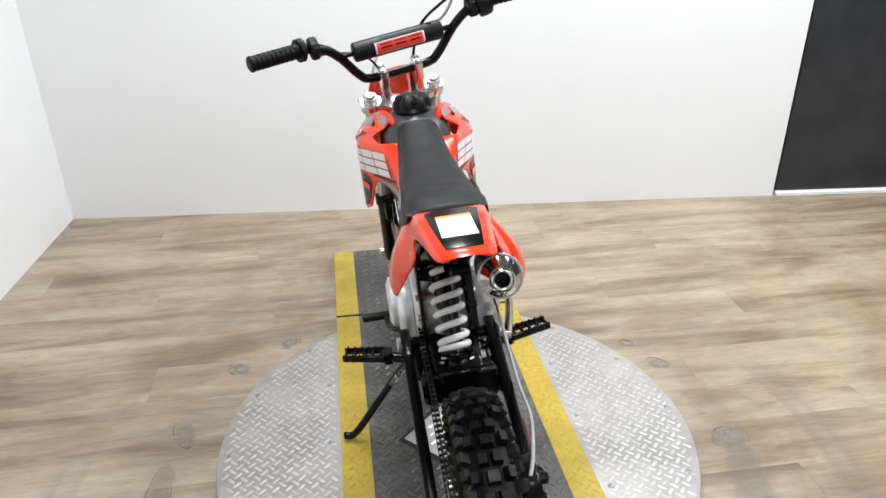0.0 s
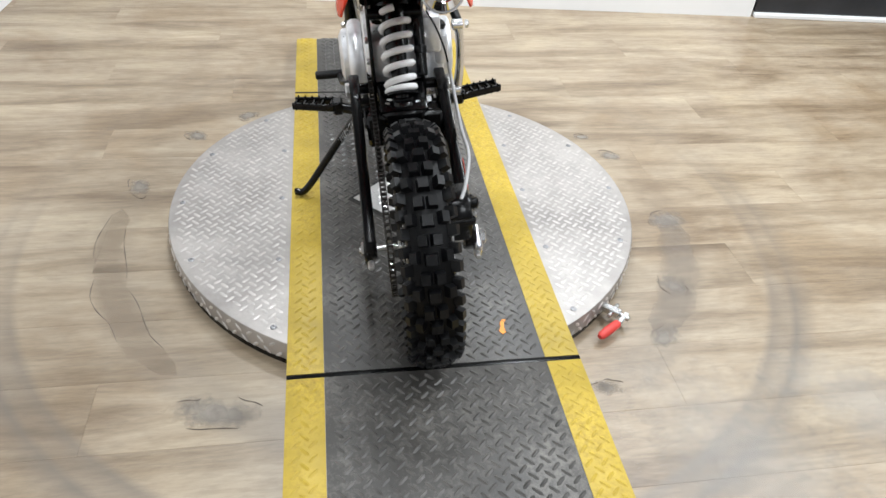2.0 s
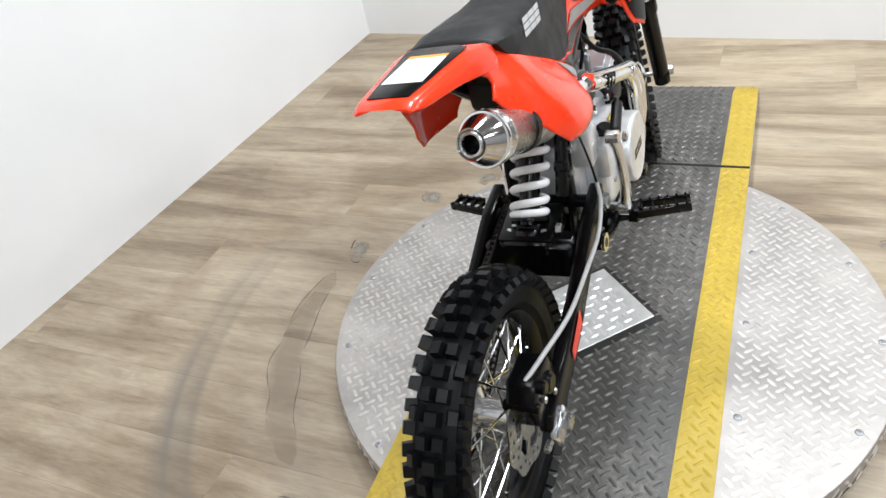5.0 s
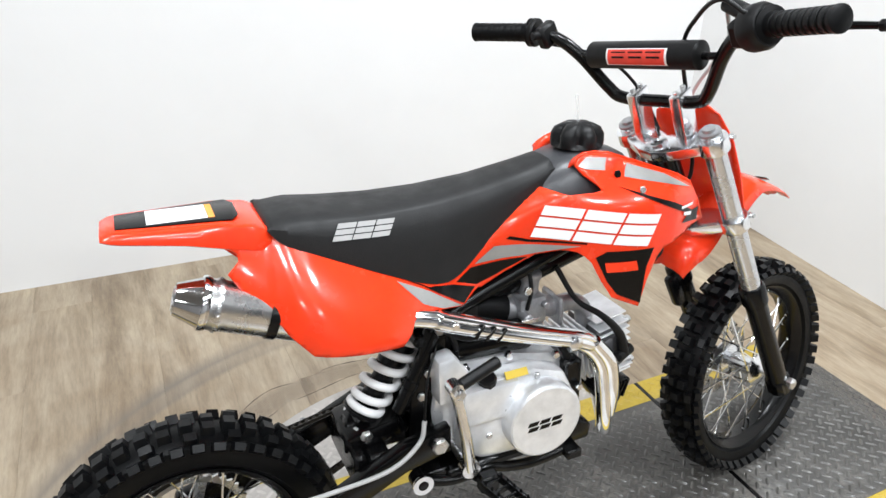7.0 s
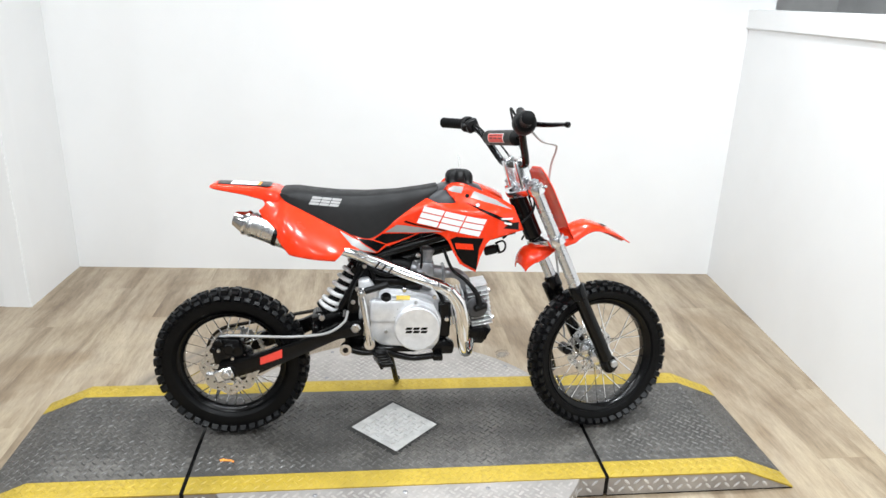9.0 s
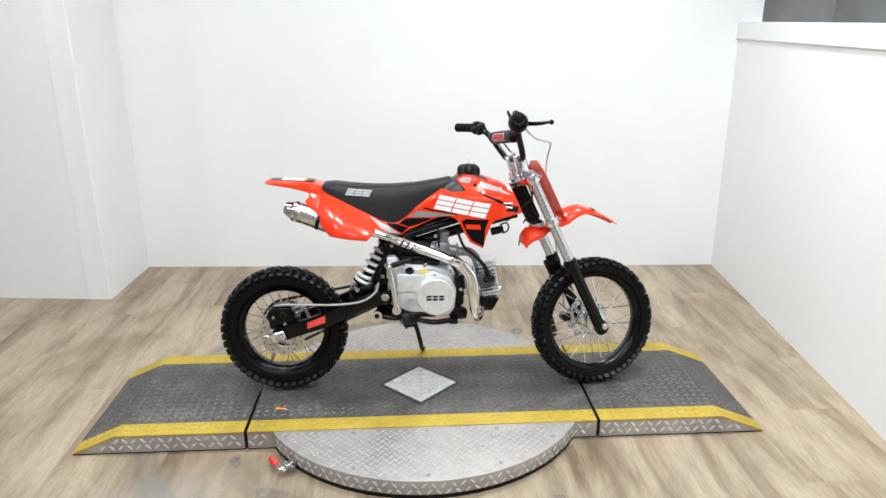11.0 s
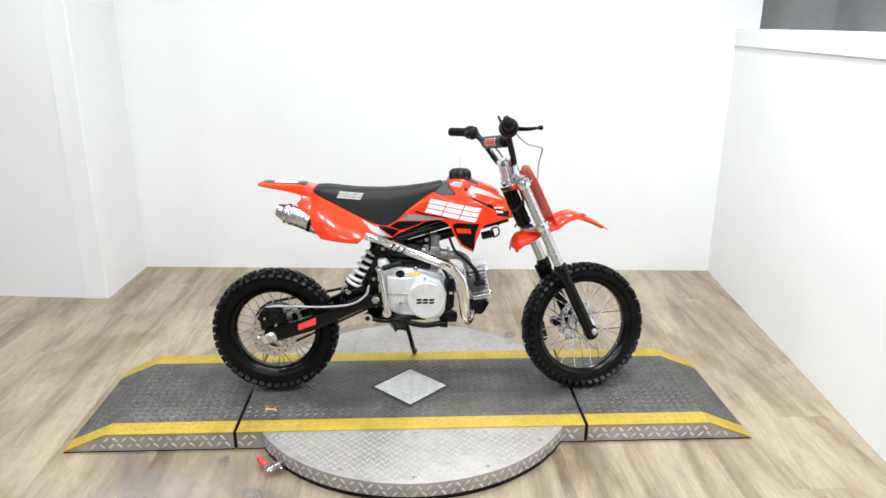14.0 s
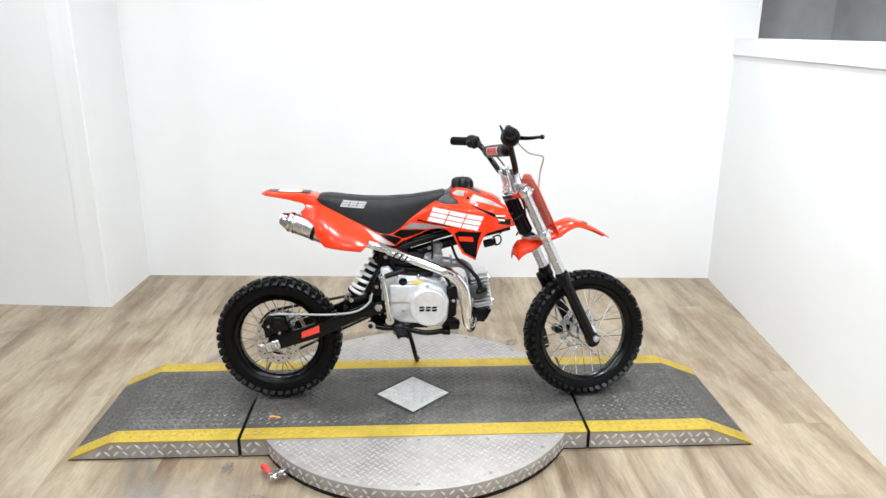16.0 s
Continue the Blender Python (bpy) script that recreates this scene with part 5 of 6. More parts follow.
PANEL = [(-0.334, 0.766), (-0.344, 0.768), (-0.362, 0.770), (-0.382, 0.768), (-0.394, 0.760), (-0.396, 0.753), (-0.388, 0.746), (-0.388, 0.737), (-0.404, 0.722), (-0.394, 0.704), (-0.376, 0.684), (-0.356, 0.662), (-0.342, 0.638), (-0.314, 0.606), (-0.279, 0.600), (-0.232, 0.593), (-0.185, 0.588), (-0.170, 0.602), (-0.161, 0.614), (-0.148, 0.619), (-0.105, 0.609), (-0.063, 0.598), (-0.028, 0.624), (-0.060, 0.644), (-0.085, 0.656), (-0.11, 0.657), (-0.149, 0.669), (-0.193, 0.692), (-0.246, 0.719), (-0.299, 0.746), (-0.318, 0.757)]


def panel_y(x, z, side):
    """Half width of a side panel: from under the seat's edge out over the muffler."""
    d = min(0.750, 0.646 - 0.515 * (x + 0.122)) - z if x < -0.13 else lerp(x, ZL) - z
    base = max(lerp(x, WB) - 0.002, 0.064)
    if d < 0:
        return base - 0.7 * min(-d, 0.02)
    y = base + (0.068 if side < 0 else 0.038) * math.sin(min(1.0, d / 0.125) * math.pi / 2) * math.sin(min(1.0, max(0.0, (x + 0.455) / 0.21)) * math.pi / 2) * ease((-0.02 - x) / 0.16)
    return y - 0.010 * ease((0.607 - z) / 0.03)


for s in (-1, 1):
    sp2 = part("side_panel", sheet(blank(), PANEL, lambda x, z: s * panel_y(x, z, s), 0.0075), RED, bike, "glossy red plastic side panel", thick=0.0035, sharp=60)
    part("silver_print", sheet(blank(), [(-0.174, 0.668), (-0.121, 0.639), (-0.066, 0.601), (-0.105, 0.611), (-0.137, 0.627)], lambda x, z: s * (panel_y(x, z, s) + 0.0016), 0.0075), SILVER, sp2, "silver printed stripe")
    part("black_print", sheet(blank(), [(-0.163, 0.668), (-0.121, 0.645), (-0.078, 0.638), (-0.040, 0.624), (-0.063, 0.604), (-0.119, 0.641)], lambda x, z: s * (panel_y(x, z, s) + 0.0024), 0.0075), BLACK, sp2, "black printed stripe")

tl = []
for x in np.linspace(-0.547, -0.322, 24):
    w = lerp(x, [(-0.547, 0.040), (-0.530, 0.046), (-0.44, 0.057), (-0.385, 0.065), (-0.36, 0.067), (-0.345, 0.066), (-0.33, 0.062), (-0.322, 0.056)])
    hi = lerp(x, [(-0.547, 0.786), (-0.535, 0.791), (-0.40, 0.786), (-0.36, 0.780), (-0.345, 0.774), (-0.33, 0.762), (-0.322, 0.752)])
    lo = lerp(x, [(-0.547, 0.780), (-0.535, 0.776), (-0.45, 0.763), (-0.385, 0.748), (-0.322, 0.735)])
    half = [(w * 0.35, lo + 0.006), (w * 0.9, lo), (w * 1.0, lo + 0.003), (w * 0.99, (lo + hi) / 2), (w * 0.90, hi - 0.003), (w * 0.80, hi)]
    tl.append([(x, -a, z) for a, z in half] + [(x, 0, hi + 0.0005)] + [(x, a, z) for a, z in reversed(half)])
tail = part("tail_fender", loft(blank(), tl), RED, bike, "red plastic rear fender")
TILT = Matrix.Translation((-0.457, 0, 0.7880)) @ Matrix.Rotation(radians(1.9), 4, "Y") @ Matrix.Translation((0.457, 0, 0))
ti = prism(blank(), [(-0.528, -0.028), (-0.48, -0.034), (-0.385, -0.044), (-0.375, -0.026), (-0.375, 0.026), (-0.385, 0.044), (-0.48, 0.034), (-0.528, 0.028)], 0, 0.0016, 0.0005, TILT @ pose(0, 0, 0.0006, 90))
part("tail_inset", ti, BLACK, tail, "glossy black inset", Matrix.Identity(4))
part("sticker", box(blank(), -0.490, -0.414, -0.028, 0.028, 0.0022, 0.0031, 0.0003, TILT), WHITE, tail, "white warning sticker")
part("sticker_edge", box(blank(), -0.4135, -0.405, -0.028, 0.028, 0.0022, 0.0031, 0.0003, TILT), ORANGE, tail, "orange stripe of the sticker")
guard = []
for p in smooth_line([(-0.43, 0, 0.757), (-0.36, 0, 0.735), (-0.29, 0, 0.698), (-0.235, 0, 0.655), (-0.205, 0, 0.600)], 4):
    guard.append([(p.x + 0.10 * q * q * 0.6, 0.048 * q, p.z - 0.010 * q * q) for q in (-1, -0.85, -0.6, -0.3, 0, 0.3, 0.6, 0.85, 1)])
gb = bmesh.new()
gv = [[gb.verts.new(p) for p in row] for row in guard]
for u, v in zip(gv, gv[1:]):
    for k in range(8):
        gb.faces.new((u[k], u[k + 1], v[k + 1], v[k]))
part("inner_mudguard", gb, plain("glossy_black_plastic", (0.004, 0.004, 0.0043), 0.16, spread=0.2, bump=0.1), bike, "glossy black inner rear mudguard", thick=0.003, sharp=60)

# fork, clamps, front fender, plate
for s in (-1, 1):
    fkt = part("fork_tube", rod(blank(), (0.031, s * 0.086, -0.27), (0.031, s * 0.086, 0.108), 0.0185, n=22, m=S), FORK, bike, "grey anodised fork tube")
    part("fork_cap", lathe(blank(), [(0.019, 0), (0.0185, 0.004), (0.012, 0.005), (0.011, 0.010), (0.0, 0.010)], S @ pose(0.031, s * 0.086, 0.1075), 22, False), CARB, fkt)
    lw = blank()
    lathe(lw, [(0.016, 0), (0.021, 0.006), (0.021, 0.27), (0.025, 0.275), (0.025, 0.312), (0.021, 0.318)], S @ frame_of((0.034, s * 0.086, -0.562), (0.031, s * 0.086, -0.24)), 22)
    box(lw, 0.012, 0.058, s * 0.086 - 0.02, s * 0.086 + 0.02, -0.56, -0.512, 0.008, S)
    lg = part("fork_leg", lw, BLACK, bike, "black lower fork leg")
    bolt(lg, (0.041, s * 0.106, -0.532), (0, s, 0), 0.013, 0.012, S)
lb = blank()
box(lb, -0.010, 0.020, 0.072, 0.096, -0.335, -0.255, 0.008, S, 2)
part("fork_bracket", lb, BLACK, bike)
fc = blank()
box(fc, -0.055, 0.005, 0.044, 0.078, -0.545, -0.46, 0.008, S @ pose(0, 0, 0, 0, 10))
rod(fc, (-0.03, 0.04, -0.49), (-0.03, 0.085, -0.49), 0.018, m=S)
part("front_caliper", fc, BLACK, bike, "black front brake caliper")
for name, z in (("top_clamp", 0.085), ("lower_clamp", -0.085)):
    tc = blank()
    for s in (-1, 1):
        lathe(tc, [(0.026, -0.013), (0.027, -0.011), (0.027, 0.011), (0.026, 0.013)], S @ pose(0.031, s * 0.086, z), 24)
    prism(tc, [(0.012, -0.09), (0.05, -0.09), (0.045, -0.03), (0.03, 0.0), (0.045, 0.03), (0.05, 0.09), (0.012, 0.09), (-0.02, 0.03), (-0.026, 0.0), (-0.02, -0.03)], -0.010, 0.010, 0.003, S @ pose(0, 0, z, 90))
    lathe(tc, [(0.017, 0.010), (0.017, 0.018), (0.012, 0.020)], S @ pose(0, 0, z), 6)
    clamp = part(name, tc, ALUP, bike, "polished aluminium fork clamp")
    for s in (-1, 1):
        bolt(clamp, (0.056, s * 0.10, z), (0, s, 0), 0.005, 0.012, S)
for s in (-1, 1):
    rb2 = blank()
    prism(rb2, [(0.005, 0.092), (0.042, 0.092), (0.050, 0.150), (0.054, 0.182), (0.016, 0.182), (0.012, 0.150)], s * 0.034, s * 0.056, 0.004, S)
    ris = part("riser", rb2, ALUP, bike, "tall polished aluminium bar riser")
    bolt(ris, (0.025, s * 0.045, 0.182), (0, 0, 1), 0.005, 0.006, S)
    bolt(ris, (0.045, s * 0.045, 0.182), (0, 0, 1), 0.005, 0.006, S)

FP = [(-0.084, -0.122, 0.044), (-0.070, -0.098, 0.053), (-0.045, -0.084, 0.060), (-0.02, -0.092, 0.061), (0.02, -0.100, 0.060), (0.06, -0.099, 0.058), (0.12, -0.090, 0.058), (0.175, -0.098, 0.055), (0.215, -0.136, 0.050), (0.252, -0.180, 0.042), (0.284, -0.230, 0.026)]
dense = []
for k in np.linspace(0, len(FP) - 1, 61):
    i = min(int(k), len(FP) - 2)
    dense.append([FP[i][j] + (FP[i + 1][j] - FP[i][j]) * (k - i) for j in range(3)])
for _ in range(6):
    dense = [dense[0]] + [[(a[j] + 2 * b2[j] + c[j]) / 4 for j in range(3)] for a, b2, c in zip(dense, dense[1:], dense[2:])] + [dense[-1]]
fbm = bmesh.new()
rows2 = []
for x, z, w in dense:
    drop = lerp(x, [(-0.084, 0.020), (-0.065, 0.036), (-0.04, 0.044), (-0.01, 0.036), (0.03, 0.022), (0.06, 0.030), (0.1, 0.042), (0.2, 0.028), (0.285, 0.006)])
    row = []
    for k in range(-6, 7):
        a = k / 6
        row.append(fbm.verts.new((x, w * a * (1 - 0.06 * a * a), z + 0.006 * (1 - abs(a) * 4 if abs(a) < 0.25 else 0) - drop * abs(a) ** 3)))
    rows2.append(row)
for a, b2 in zip(rows2, rows2[1:]):
    for k in range(12):
        fbm.faces.new((a[k], a[k + 1], b2[k + 1], b2[k]))
ff = part("front_fender", fbm, RED, bike, "glossy red plastic front fender", S, thick=0.0032, sharp=60)
for s in (-1, 1):
    vb = prism(blank(), [(0.205, s * 0.012), (0.235, s * 0.010), (0.228, s * 0.030), (0.205, s * 0.036)], 0, 0.002, 0.0005, pose(0, 0, 0, 90))
    part("fender_vent", vb, BLACK, ff, "black slot in the fender", S @ Matrix.Translation((0.218, 0, -0.1385)) @ pose(0, 0, 0, 0, 48) @ Matrix.Translation((-0.218, 0, 0)))
NP = [(-0.062, -0.118), (-0.078, -0.02), (-0.082, 0.05), (-0.066, 0.104), (-0.03, 0.126), (0.03, 0.126), (0.066, 0.104), (0.082, 0.05), (0.078, -0.02), (0.062, -0.118)]
npb = sheet(blank(), NP, lambda x, z: -0.102 + 2.6 * x * x + 0.10 * max(0, z - 0.06), 0.02)
part("number_plate", npb, RED, bike, "red plastic front number plate", S @ pose(0, 0, 0, 0, 0, 90), thick=0.003, sharp=60)

# handlebar and controls
SB = S @ Matrix.Translation((-0.012, 0, -0.010)) @ Matrix.Rotation(radians(0.3), 4, "Z")
hb2 = blank()
BAR = [(-0.003, -0.348, 0.340), (0.017, -0.285, 0.327), (0.033, -0.235, 0.316), (0.038, -0.185, 0.300), (0.042, -0.146, 0.262), (0.043, -0.105, 0.198), (0.043, -0.078, 0.177), (0.043, 0, 0.174), (0.043, 0.078, 0.177), (0.043, 0.105, 0.198), (0.042, 0.146, 0.262), (0.038, 0.185, 0.300), (0.033, 0.235, 0.316), (0.017, 0.285, 0.327), (-0.003, 0.348, 0.340)]
tube(hb2, BAR, 0.011, n=14, m=SB)
hbar = part("handlebar", hb2, BLACK, bike, "black steel handlebar")
part("crossbar", rod(blank(), (0.042, -0.146, 0.262), (0.042, 0.146, 0.262), 0.006, m=SB), BLACK, hbar)
padm = SB @ frame_of((0.041, -0.112, 0.264), (0.041, 0.112, 0.264))
pad = part("crossbar_pad", lathe(blank(), [(0.019, 0), (0.023, 0.003), (0.023, 0.221), (0.019, 0.224)], padm, 28), SATIN, hbar, "black round crossbar pad")


def pad_patch(u0, u1, a0, a1, out, n=8):
    bm = bmesh.new()
    rows4 = []
    for u in (u0, u1):
        rows4.append([bm.verts.new(padm @ Vector(((0.023 + out) * math.cos(a0 + (a1 - a0) * k / n), (0.023 + out) * math.sin(a0 + (a1 - a0) * k / n), u))) for k in range(n + 1)])
    for k in range(n):
        bm.faces.new((rows4[0][k], rows4[0][k + 1], rows4[1][k + 1], rows4[1][k]))
    return bm


probe = padm.inverted() @ (SB @ Vector((0.041 - 0.05, 0, 0.264 + 0.02)))
mid_a = math.atan2(probe.y, probe.x)
part("white_print", pad_patch(0.050, 0.174, mid_a - 0.62, mid_a + 0.62, 0.0006), WHITE, pad, "white printed frame")
part("red_print", pad_patch(0.054, 0.170, mid_a - 0.54, mid_a + 0.54, 0.0012), plain("red_pad_print", (0.7, 0.05, 0.03), 0.4), pad, "red printed block")
for k in range(3):
    part("dark_print", pad_patch(0.062 + 0.036 * k, 0.088 + 0.036 * k, mid_a - 0.06, mid_a + 0.06, 0.0018, 4), BLACK, pad)
    part("dark_print", pad_patch(0.060 + 0.036 * k, 0.090 + 0.036 * k, mid_a + 0.30, mid_a + 0.38, 0.0018, 4), BLACK, pad)
for s in (-1, 1):
    a, b2 = Vector((0.0312, s * 0.239, 0.3165)), Vector((-0.0045, s * 0.352, 0.3408))
    gm = SB @ frame_of(a, b2)
    GL = (b2 - a).length
    rings = [(0.024, -0.004), (0.026, -0.003), (0.026, 0.001), (0.018, 0.003)]
    for k in range(9):
        z = 0.007 + k * (GL - 0.014) / 9
        rings += [(0.0172, z), (0.0172, z + 0.006), (0.0158, z + 0.0068), (0.0158, z + 0.0092)]
    rings += [(0.0178, GL - 0.006), (0.0178, GL - 0.001), (0.014, GL + 0.001)]
    part("grip", lathe(blank(), rings, gm, 20), RUBBER, hbar, "black ribbed rubber grip")
thm = SB @ frame_of((0.0365, -0.200, 0.3065), (0.0320, -0.239, 0.3167))
th = lathe(blank(), [(0.017, 0), (0.031, 0.004), (0.033, 0.010), (0.033, 0.028), (0.029, 0.036), (0.020, 0.038)], thm, 24)
part("throttle_housing", th, SATIN, hbar, "black throttle housing")
lv = blank()
box(lv, 0.016, 0.060, -0.205, -0.178, 0.286, 0.326, 0.006, SB)
rod(lv, (0.046, -0.196, 0.327), (0.062, -0.156, 0.336), 0.012, m=SB)
mc = part("brake_master", lv, SATIN, hbar, "black front brake master cylinder")
le = blank()
tube(le, [(0.056, -0.194, 0.300), (0.076, -0.222, 0.287), (0.086, -0.262, 0.281), (0.089, -0.31, 0.280), (0.087, -0.346, 0.280)], [0.008, 0.007, 0.0065, 0.0055, 0.005], m=SB)
lathe(le, [(0.003, -0.008), (0.008, -0.003), (0.008, 0.003), (0.003, 0.008)], SB @ pose(0.087, -0.352, 0.280, 90), 12)
part("brake_lever", le, BLACK, mc, "black brake lever with a ball end")
kl = blank()
box(kl, 0.014, 0.056, 0.190, 0.214, 0.288, 0.330, 0.006, SB)
rod(kl, (0.016, 0.202, 0.318), (0.002, 0.202, 0.324), 0.008, m=SB)
lathe(kl, [(0.0225, 0), (0.026, 0.003), (0.026, 0.010), (0.0225, 0.013)], SB @ frame_of((0.0345, 0.224, 0.3135), (0.0325, 0.238, 0.3165)), 20)
part("kill_switch", kl, SATIN, hbar, "black kill switch on the bar")
part("front_brake_hose", tube(blank(), [(0.062, -0.156, 0.330), (0.080, -0.135, 0.270), (0.112, -0.095, 0.222), (0.148, -0.055, 0.196), (0.184, -0.020, 0.172), (0.186, -0.004, 0.154), (0.165, 0.035, 0.105), (0.130, 0.058, 0.02), (0.112, 0.065, -0.05), (0.065, 0.078, -0.25), (0.0, 0.075, -0.45)], 0.0034, m=SB), HOSE, hbar, "grey front brake hose")
part("throttle_cable", tube(blank(), [(0.022, -0.214, 0.338), (0.034, -0.17, 0.356), (0.050, -0.115, 0.325), (0.062, -0.06, 0.26), (0.062, -0.035, 0.12), (0.035, -0.03, 0.03), (-0.03, -0.025, 0.005), (-0.09, -0.02, -0.01)], 0.0035, m=SB), SATIN, hbar, "black throttle cable")
part("switch_cable", tube(blank(), [(0.036, 0.20, 0.288), (0.048, 0.15, 0.270), (0.055, 0.08, 0.235), (0.058, 0.04, 0.15), (0.05, 0.03, 0.0), (-0.02, 0.03, -0.06)], 0.003, m=SB), SATIN, hbar)
ig = blank()
rod(ig, (0.258, -0.070, 0.606), (0.296, -0.072, 0.616), 0.014)
rod(ig, (0.296, -0.072, 0.616), (0.303, -0.072, 0.618), 0.016)
tube(ig, [(0.290, -0.072, 0.632), (0.312, -0.072, 0.640), (0.322, -0.072, 0.628), (0.318, -0.072, 0.610), (0.300, -0.072, 0.602)], 0.003)
part("ignition_switch", ig, SATIN, bike, "small black ignition switch")

# ---- torn and worn spots of the floor round the turntable ----
TORN = plain("torn_vinyl_edge", (0.15, 0.122, 0.098), 0.7, spread=0.3)
rg = random.Random(5)


def worn_material(name, low, high, most):
    """Grey worn vinyl that fades out unevenly towards the rim of its patch."""
    m, nt, b = nodes_of(name)
    co = add(nt, "ShaderNodeTexCoord").outputs["Object"]
    geo = add(nt, "ShaderNodeNewGeometry").outputs["Position"]
    ln = add(nt, "ShaderNodeVectorMath")
    ln.operation = "LENGTH"
    nt.links.new(co, ln.inputs[0])
    n1 = add(nt, "ShaderNodeTexNoise", Scale=24.0, Detail=7.0, Roughness=0.7)
    nt.links.new(geo, n1.inputs["Vector"])
    sm = add(nt, "ShaderNodeMath")
    sm.operation = "ADD"
    half = add(nt, "ShaderNodeMath")
    half.operation, half.inputs[1].default_value = "MULTIPLY", 0.5
    nt.links.new(ln.outputs["Value"], half.inputs[0])
    nt.links.new(half.outputs[0], sm.inputs[0]), nt.links.new(n1.outputs[0], sm.inputs[1])
    sm2 = add(nt, "ShaderNodeMath")
    sm2.operation, sm2.inputs[1].default_value = "MULTIPLY", 0.8
    nt.links.new(sm.outputs[0], sm2.inputs[0])
    nt.links.new(ramp(nt, sm2.outputs[0], [(0.50, grey(most)), (0.80, grey(0.0))]), b.inputs["Alpha"])
    nt.links.new(ramp(nt, n1.outputs[0], [(0.3, low), (0.7, high)]), b.inputs["Base Color"])
    b.inputs["Roughness"].default_value = 0.6
    return m


WORN = worn_material("worn_vinyl", (0.19, 0.165, 0.14), (0.38, 0.345, 0.30), 0.75)
DUST = worn_material("dusty_vinyl", (0.42, 0.40, 0.37), (0.55, 0.53, 0.50), 0.3)


def spot(x, y, rx, ry, turn, arcs, material=WORN):
    """A worn patch, with dark torn edges along parts of it."""
    n = 28
    rad = [1 + 0.12 * math.sin(2 * a + x * 9) + 0.07 * math.sin(5 * a + y * 7) + rg.uniform(-0.05, 0.05) for a in np.linspace(0, 2 * math.pi, n, endpoint=False)]
    m = pose(x, y, 0, 0, 0, turn)
    ring = [Vector((rx * rad[k] * math.cos(2 * math.pi * k / n), ry * rad[k] * math.sin(2 * math.pi * k / n), 0)) for k in range(n)]
    bm = bmesh.new()
    bm.faces.new([bm.verts.new((1.25 * math.cos(2 * math.pi * k / 24), 1.25 * math.sin(2 * math.pi * k / 24), 0)) for k in range(24)])
    patch = part("worn_patch", bm, material, FLOOR, "pale dusty patch on the vinyl" if material is DUST else "grey worn patch in the vinyl")
    patch.matrix_world = m @ Matrix.Translation((0, 0, 0.0006)) @ Matrix.Diagonal((rx, ry, 1, 1))
    for arc0, arc1 in arcs:
        k0, k1 = round(arc0 / 360 * n), round(arc1 / 360 * n)
        pts = [m @ (ring[k % n] + Vector((0, 0, 0.0006))) for k in range(k0, max(k1, k0 + 2) + 1)]
        part("torn_edge", tube(blank(), pts, [0.0004, 0.0016, 0.0008, 0.0018, 0.0004], n=5, steps=3), TORN, FLOOR, "dark torn edge in the vinyl")


for row in ((0.195, 0.739, 0.05, 0.032, 20, ((20, 80), (130, 190))), (0.482, 0.612, 0.045, 0.03, 60, ((10, 90),)), (0.611, 0.464, 0.04, 0.028, 120, ((30, 80), (110, 160))),
            (-0.064, -0.748, 0.06, 0.045, 100, ((260, 370),)), (-0.338, -0.652, 0.045, 0.034, 30, ((0, 120), (170, 250))), (0.295, -0.70, 0.045, 0.026, 60, ((250, 330),)),
            (0.418, -0.641, 0.03, 0.018, 80, ((240, 330),)), (-0.511, -0.559, 0.05, 0.03, 130, ((220, 300),)), (-0.648, -0.368, 0.04, 0.022, 90, ((200, 270), (300, 340))),
            (-0.632, 0.452, 0.09, 0.045, 80, ((60, 130), (200, 250), (290, 330)))):
    spot(*row)


def worn_track(r0, r1, a0, a1, material, label, edges):
    """A band worn along a circle round the turntable, with dark rubbed edges where they show."""
    n = 24
    wob = lambda k: 0.006 * math.sin(k * 0.9 + r0 * 30) + 0.004 * math.sin(k * 2.3)
    rows6 = []
    bm = bmesh.new()
    for k in range(n + 1):
        a, t = radians(a0 + (a1 - a0) * k / n), math.sin(math.pi * k / n) ** 0.35
        mid, half = (r0 + r1) / 2, (r1 - r0) / 2 * t
        rows6.append([Vector((DX + (mid + q * half + wob(k)) * math.cos(a), (mid + q * half + wob(k)) * math.sin(a), 0.0007)) for q in (-1, -0.5, 0, 0.5, 1)])
    vs = [[bm.verts.new(p) for p in row] for row in rows6]
    for u, v in zip(vs, vs[1:]):
        for q in range(4):
            bm.faces.new((u[q], u[q + 1], v[q + 1], v[q]))
    bmesh.ops.remove_doubles(bm, verts=bm.verts, dist=1e-5)
    part("worn_track", bm, material, FLOOR, label)
    for side, k0, k1 in edges:
        part("torn_edge", tube(blank(), [rows6[k][side] for k in range(k0, k1, 2)], [0.0003, 0.0013, 0.0004, 0.0016, 0.0005, 0.0012, 0.0003], n=5, steps=3), TORN, FLOOR, "dark torn edge in the vinyl")


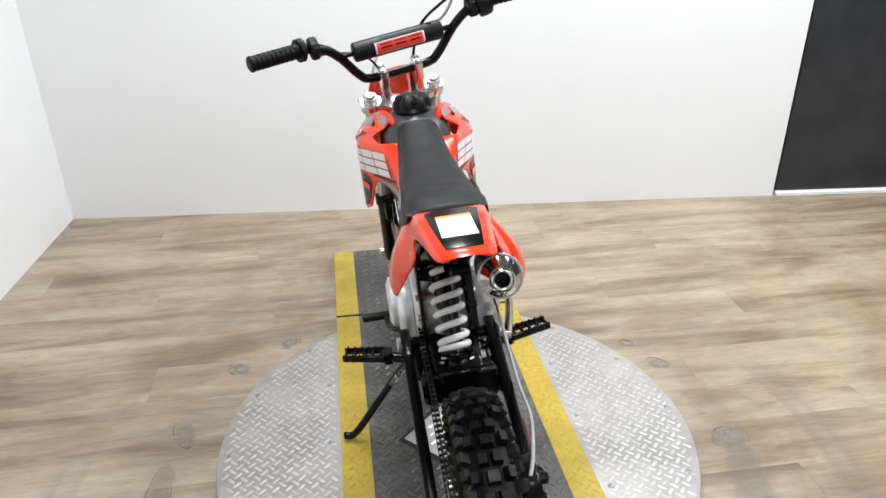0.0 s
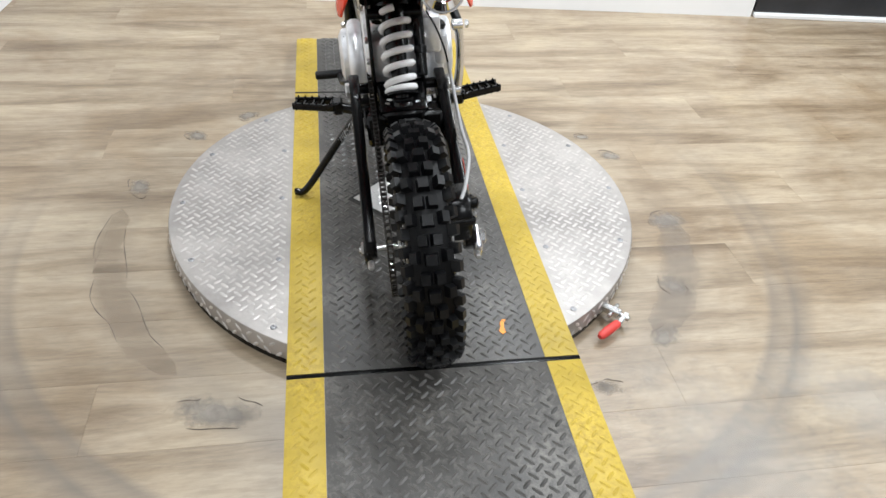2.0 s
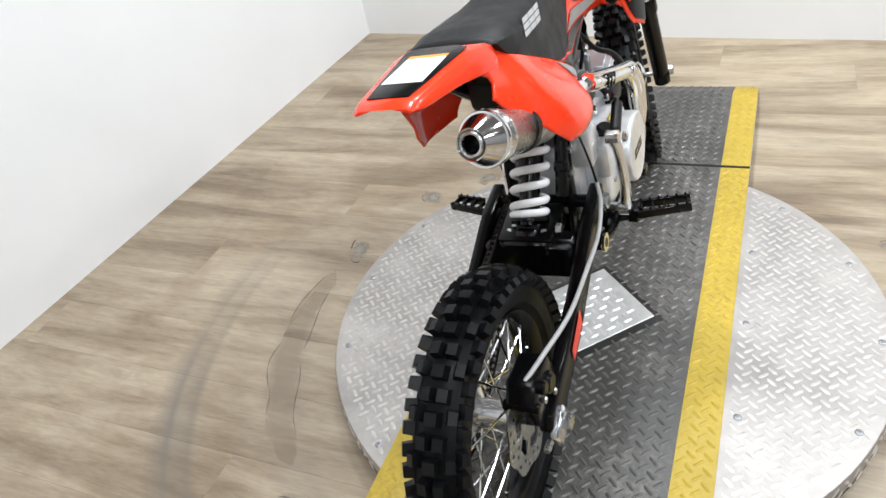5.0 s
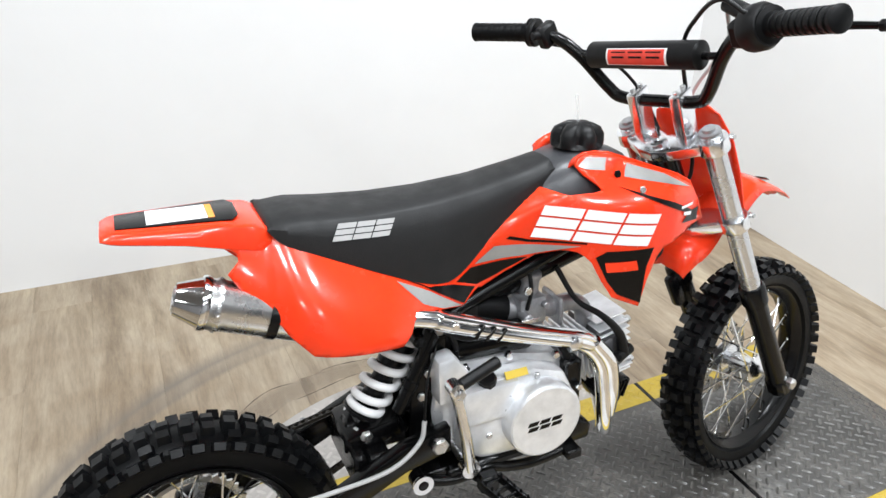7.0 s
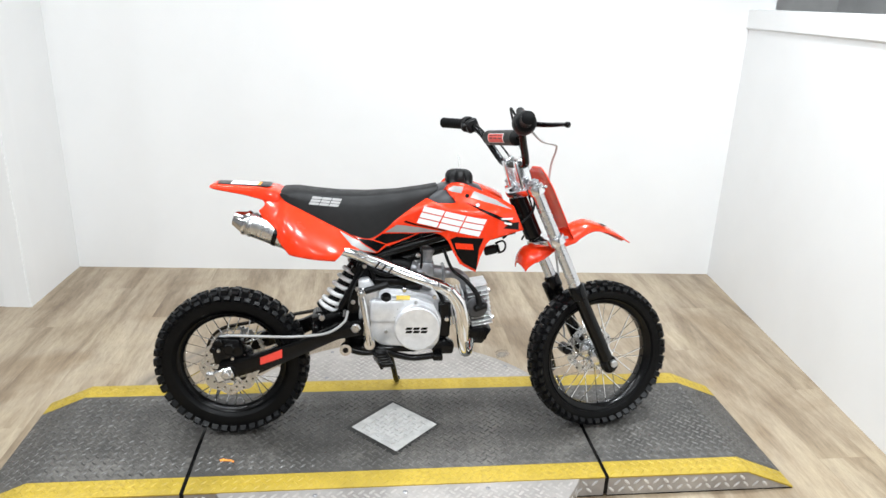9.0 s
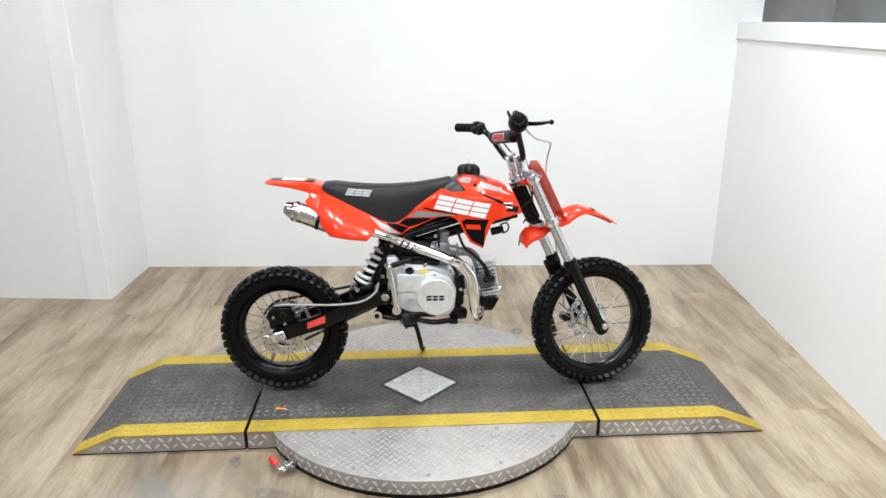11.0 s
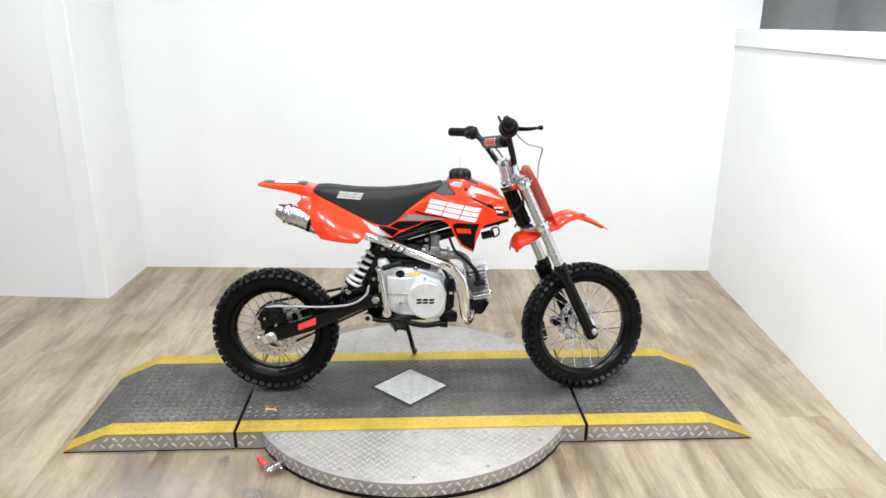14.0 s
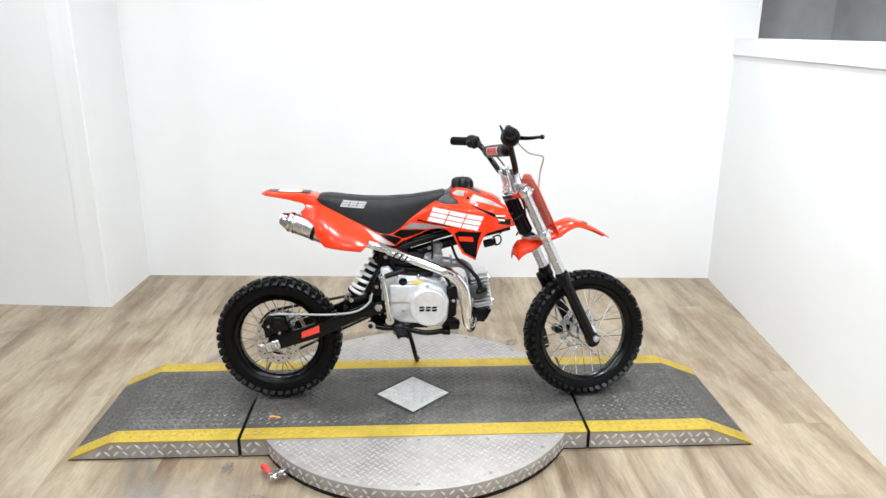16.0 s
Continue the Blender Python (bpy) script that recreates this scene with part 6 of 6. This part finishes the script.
def band_material(name, r0, r1, low, high, most):
    """A rubbed band along a circle, thinning out towards its sides, that comes and goes in patches."""
    m, nt, b = nodes_of(name)
    geo = add(nt, "ShaderNodeNewGeometry").outputs["Position"]
    n1, n2 = add(nt, "ShaderNodeTexNoise", Scale=9.0, Detail=5.0, Roughness=0.6), add(nt, "ShaderNodeTexNoise", Scale=45.0, Detail=5.0, Roughness=0.7)
    nt.links.new(geo, n1.inputs["Vector"]), nt.links.new(geo, n2.inputs["Vector"])
    off, ln, wide, mul = (add(nt, k) for k in ("ShaderNodeVectorMath", "ShaderNodeVectorMath", "ShaderNodeMapRange", "ShaderNodeMath"))
    off.operation, ln.operation, mul.operation = "SUBTRACT", "LENGTH", "MULTIPLY"
    off.inputs[1].default_value = (DX, 0, 0)
    nt.links.new(geo, off.inputs[0]), nt.links.new(off.outputs[0], ln.inputs[0]), nt.links.new(ln.outputs["Value"], wide.inputs["Value"])
    wide.inputs["From Min"].default_value, wide.inputs["From Max"].default_value = r0, r1
    across = ramp(nt, wide.outputs[0], [(0.0, grey(0.0)), (0.28, grey(1.0)), (0.72, grey(1.0)), (1.0, grey(0.0))])
    nt.links.new(across, mul.inputs[0])
    nt.links.new(ramp(nt, n1.outputs[0], [(0.30, grey(0.55 * most)), (0.62, grey(most))]), mul.inputs[1])
    nt.links.new(mul.outputs[0], b.inputs["Alpha"])
    nt.links.new(ramp(nt, n2.outputs[0], [(0.3, low), (0.7, high)]), b.inputs["Base Color"])
    b.inputs["Roughness"].default_value = 0.5
    return m


worn_track(0.728, 0.808, 84, 135, band_material("rubbed_brown_vinyl", 0.722, 0.814, (0.22, 0.160, 0.108), (0.35, 0.265, 0.190), 0.26), "brown worn track with dark edges in the vinyl", ((4, 1, 9), (4, 10, 20), (0, 3, 12), (0, 13, 23)))
worn_track(0.700, 0.805, -134, -94, band_material("rubbed_grey_vinyl", 0.695, 0.815, (0.21, 0.18, 0.155), (0.31, 0.265, 0.225), 0.32), "grey rubbed track in the vinyl", ())
spot(-0.88, -0.60, 0.34, 0.20, 20, (), DUST)
spot(-0.75, -0.95, 0.25, 0.14, 60, (), DUST)
# ---- loose cable on the floor ----
loop = [(1.17 + (0.052 + 0.004 * math.sin(3 * a)) * math.cos(a), -2.55 + 0.16 * math.sin(a), 0.0055 + 0.004 * (a > 5.6)) for a in np.linspace(1.2, 7.6, 22)]
cable = part("cable", tube(blank(), loop + [(1.26, -2.62, 0.0055), (1.42, -2.75, 0.0055)], 0.005, n=8, steps=3), SATIN)
tagged(cable, "thin black cable lying in a loop on the vinyl floor", "cable")

# ---- floor planks ----
PW, PL = 0.178, 1.22
pbm = box(blank(), -PW / 2 + 0.0001, PW / 2 - 0.0001, -PL / 2 + 0.0001, PL / 2 - 0.0001, -0.006, 0.0, 0.0003)
pl0 = part("plank", pbm, PLANK, FLOOR)
first = True
for i in range(-25, 17):
    x = (i + 0.5) * PW
    south, north = -4.8, 1.27 if x < -2.35 else 1.72 if x < 1.75 else 2.6
    for j in range(-5, 3):
        # boards at the walls are cut to length
        y0 = j * PL + (i * 0.437) % PL
        y1 = min(y0 + PL, north)
        y0 = max(y0, south)
        if y1 - y0 < 0.05:
            continue
        ob = pl0 if first else new("plank", pl0.data)
        first = False
        ob.parent, ob.location, ob.scale = FLOOR, (x, (y0 + y1) / 2, 0), (1, (y1 - y0) / PL, 1)
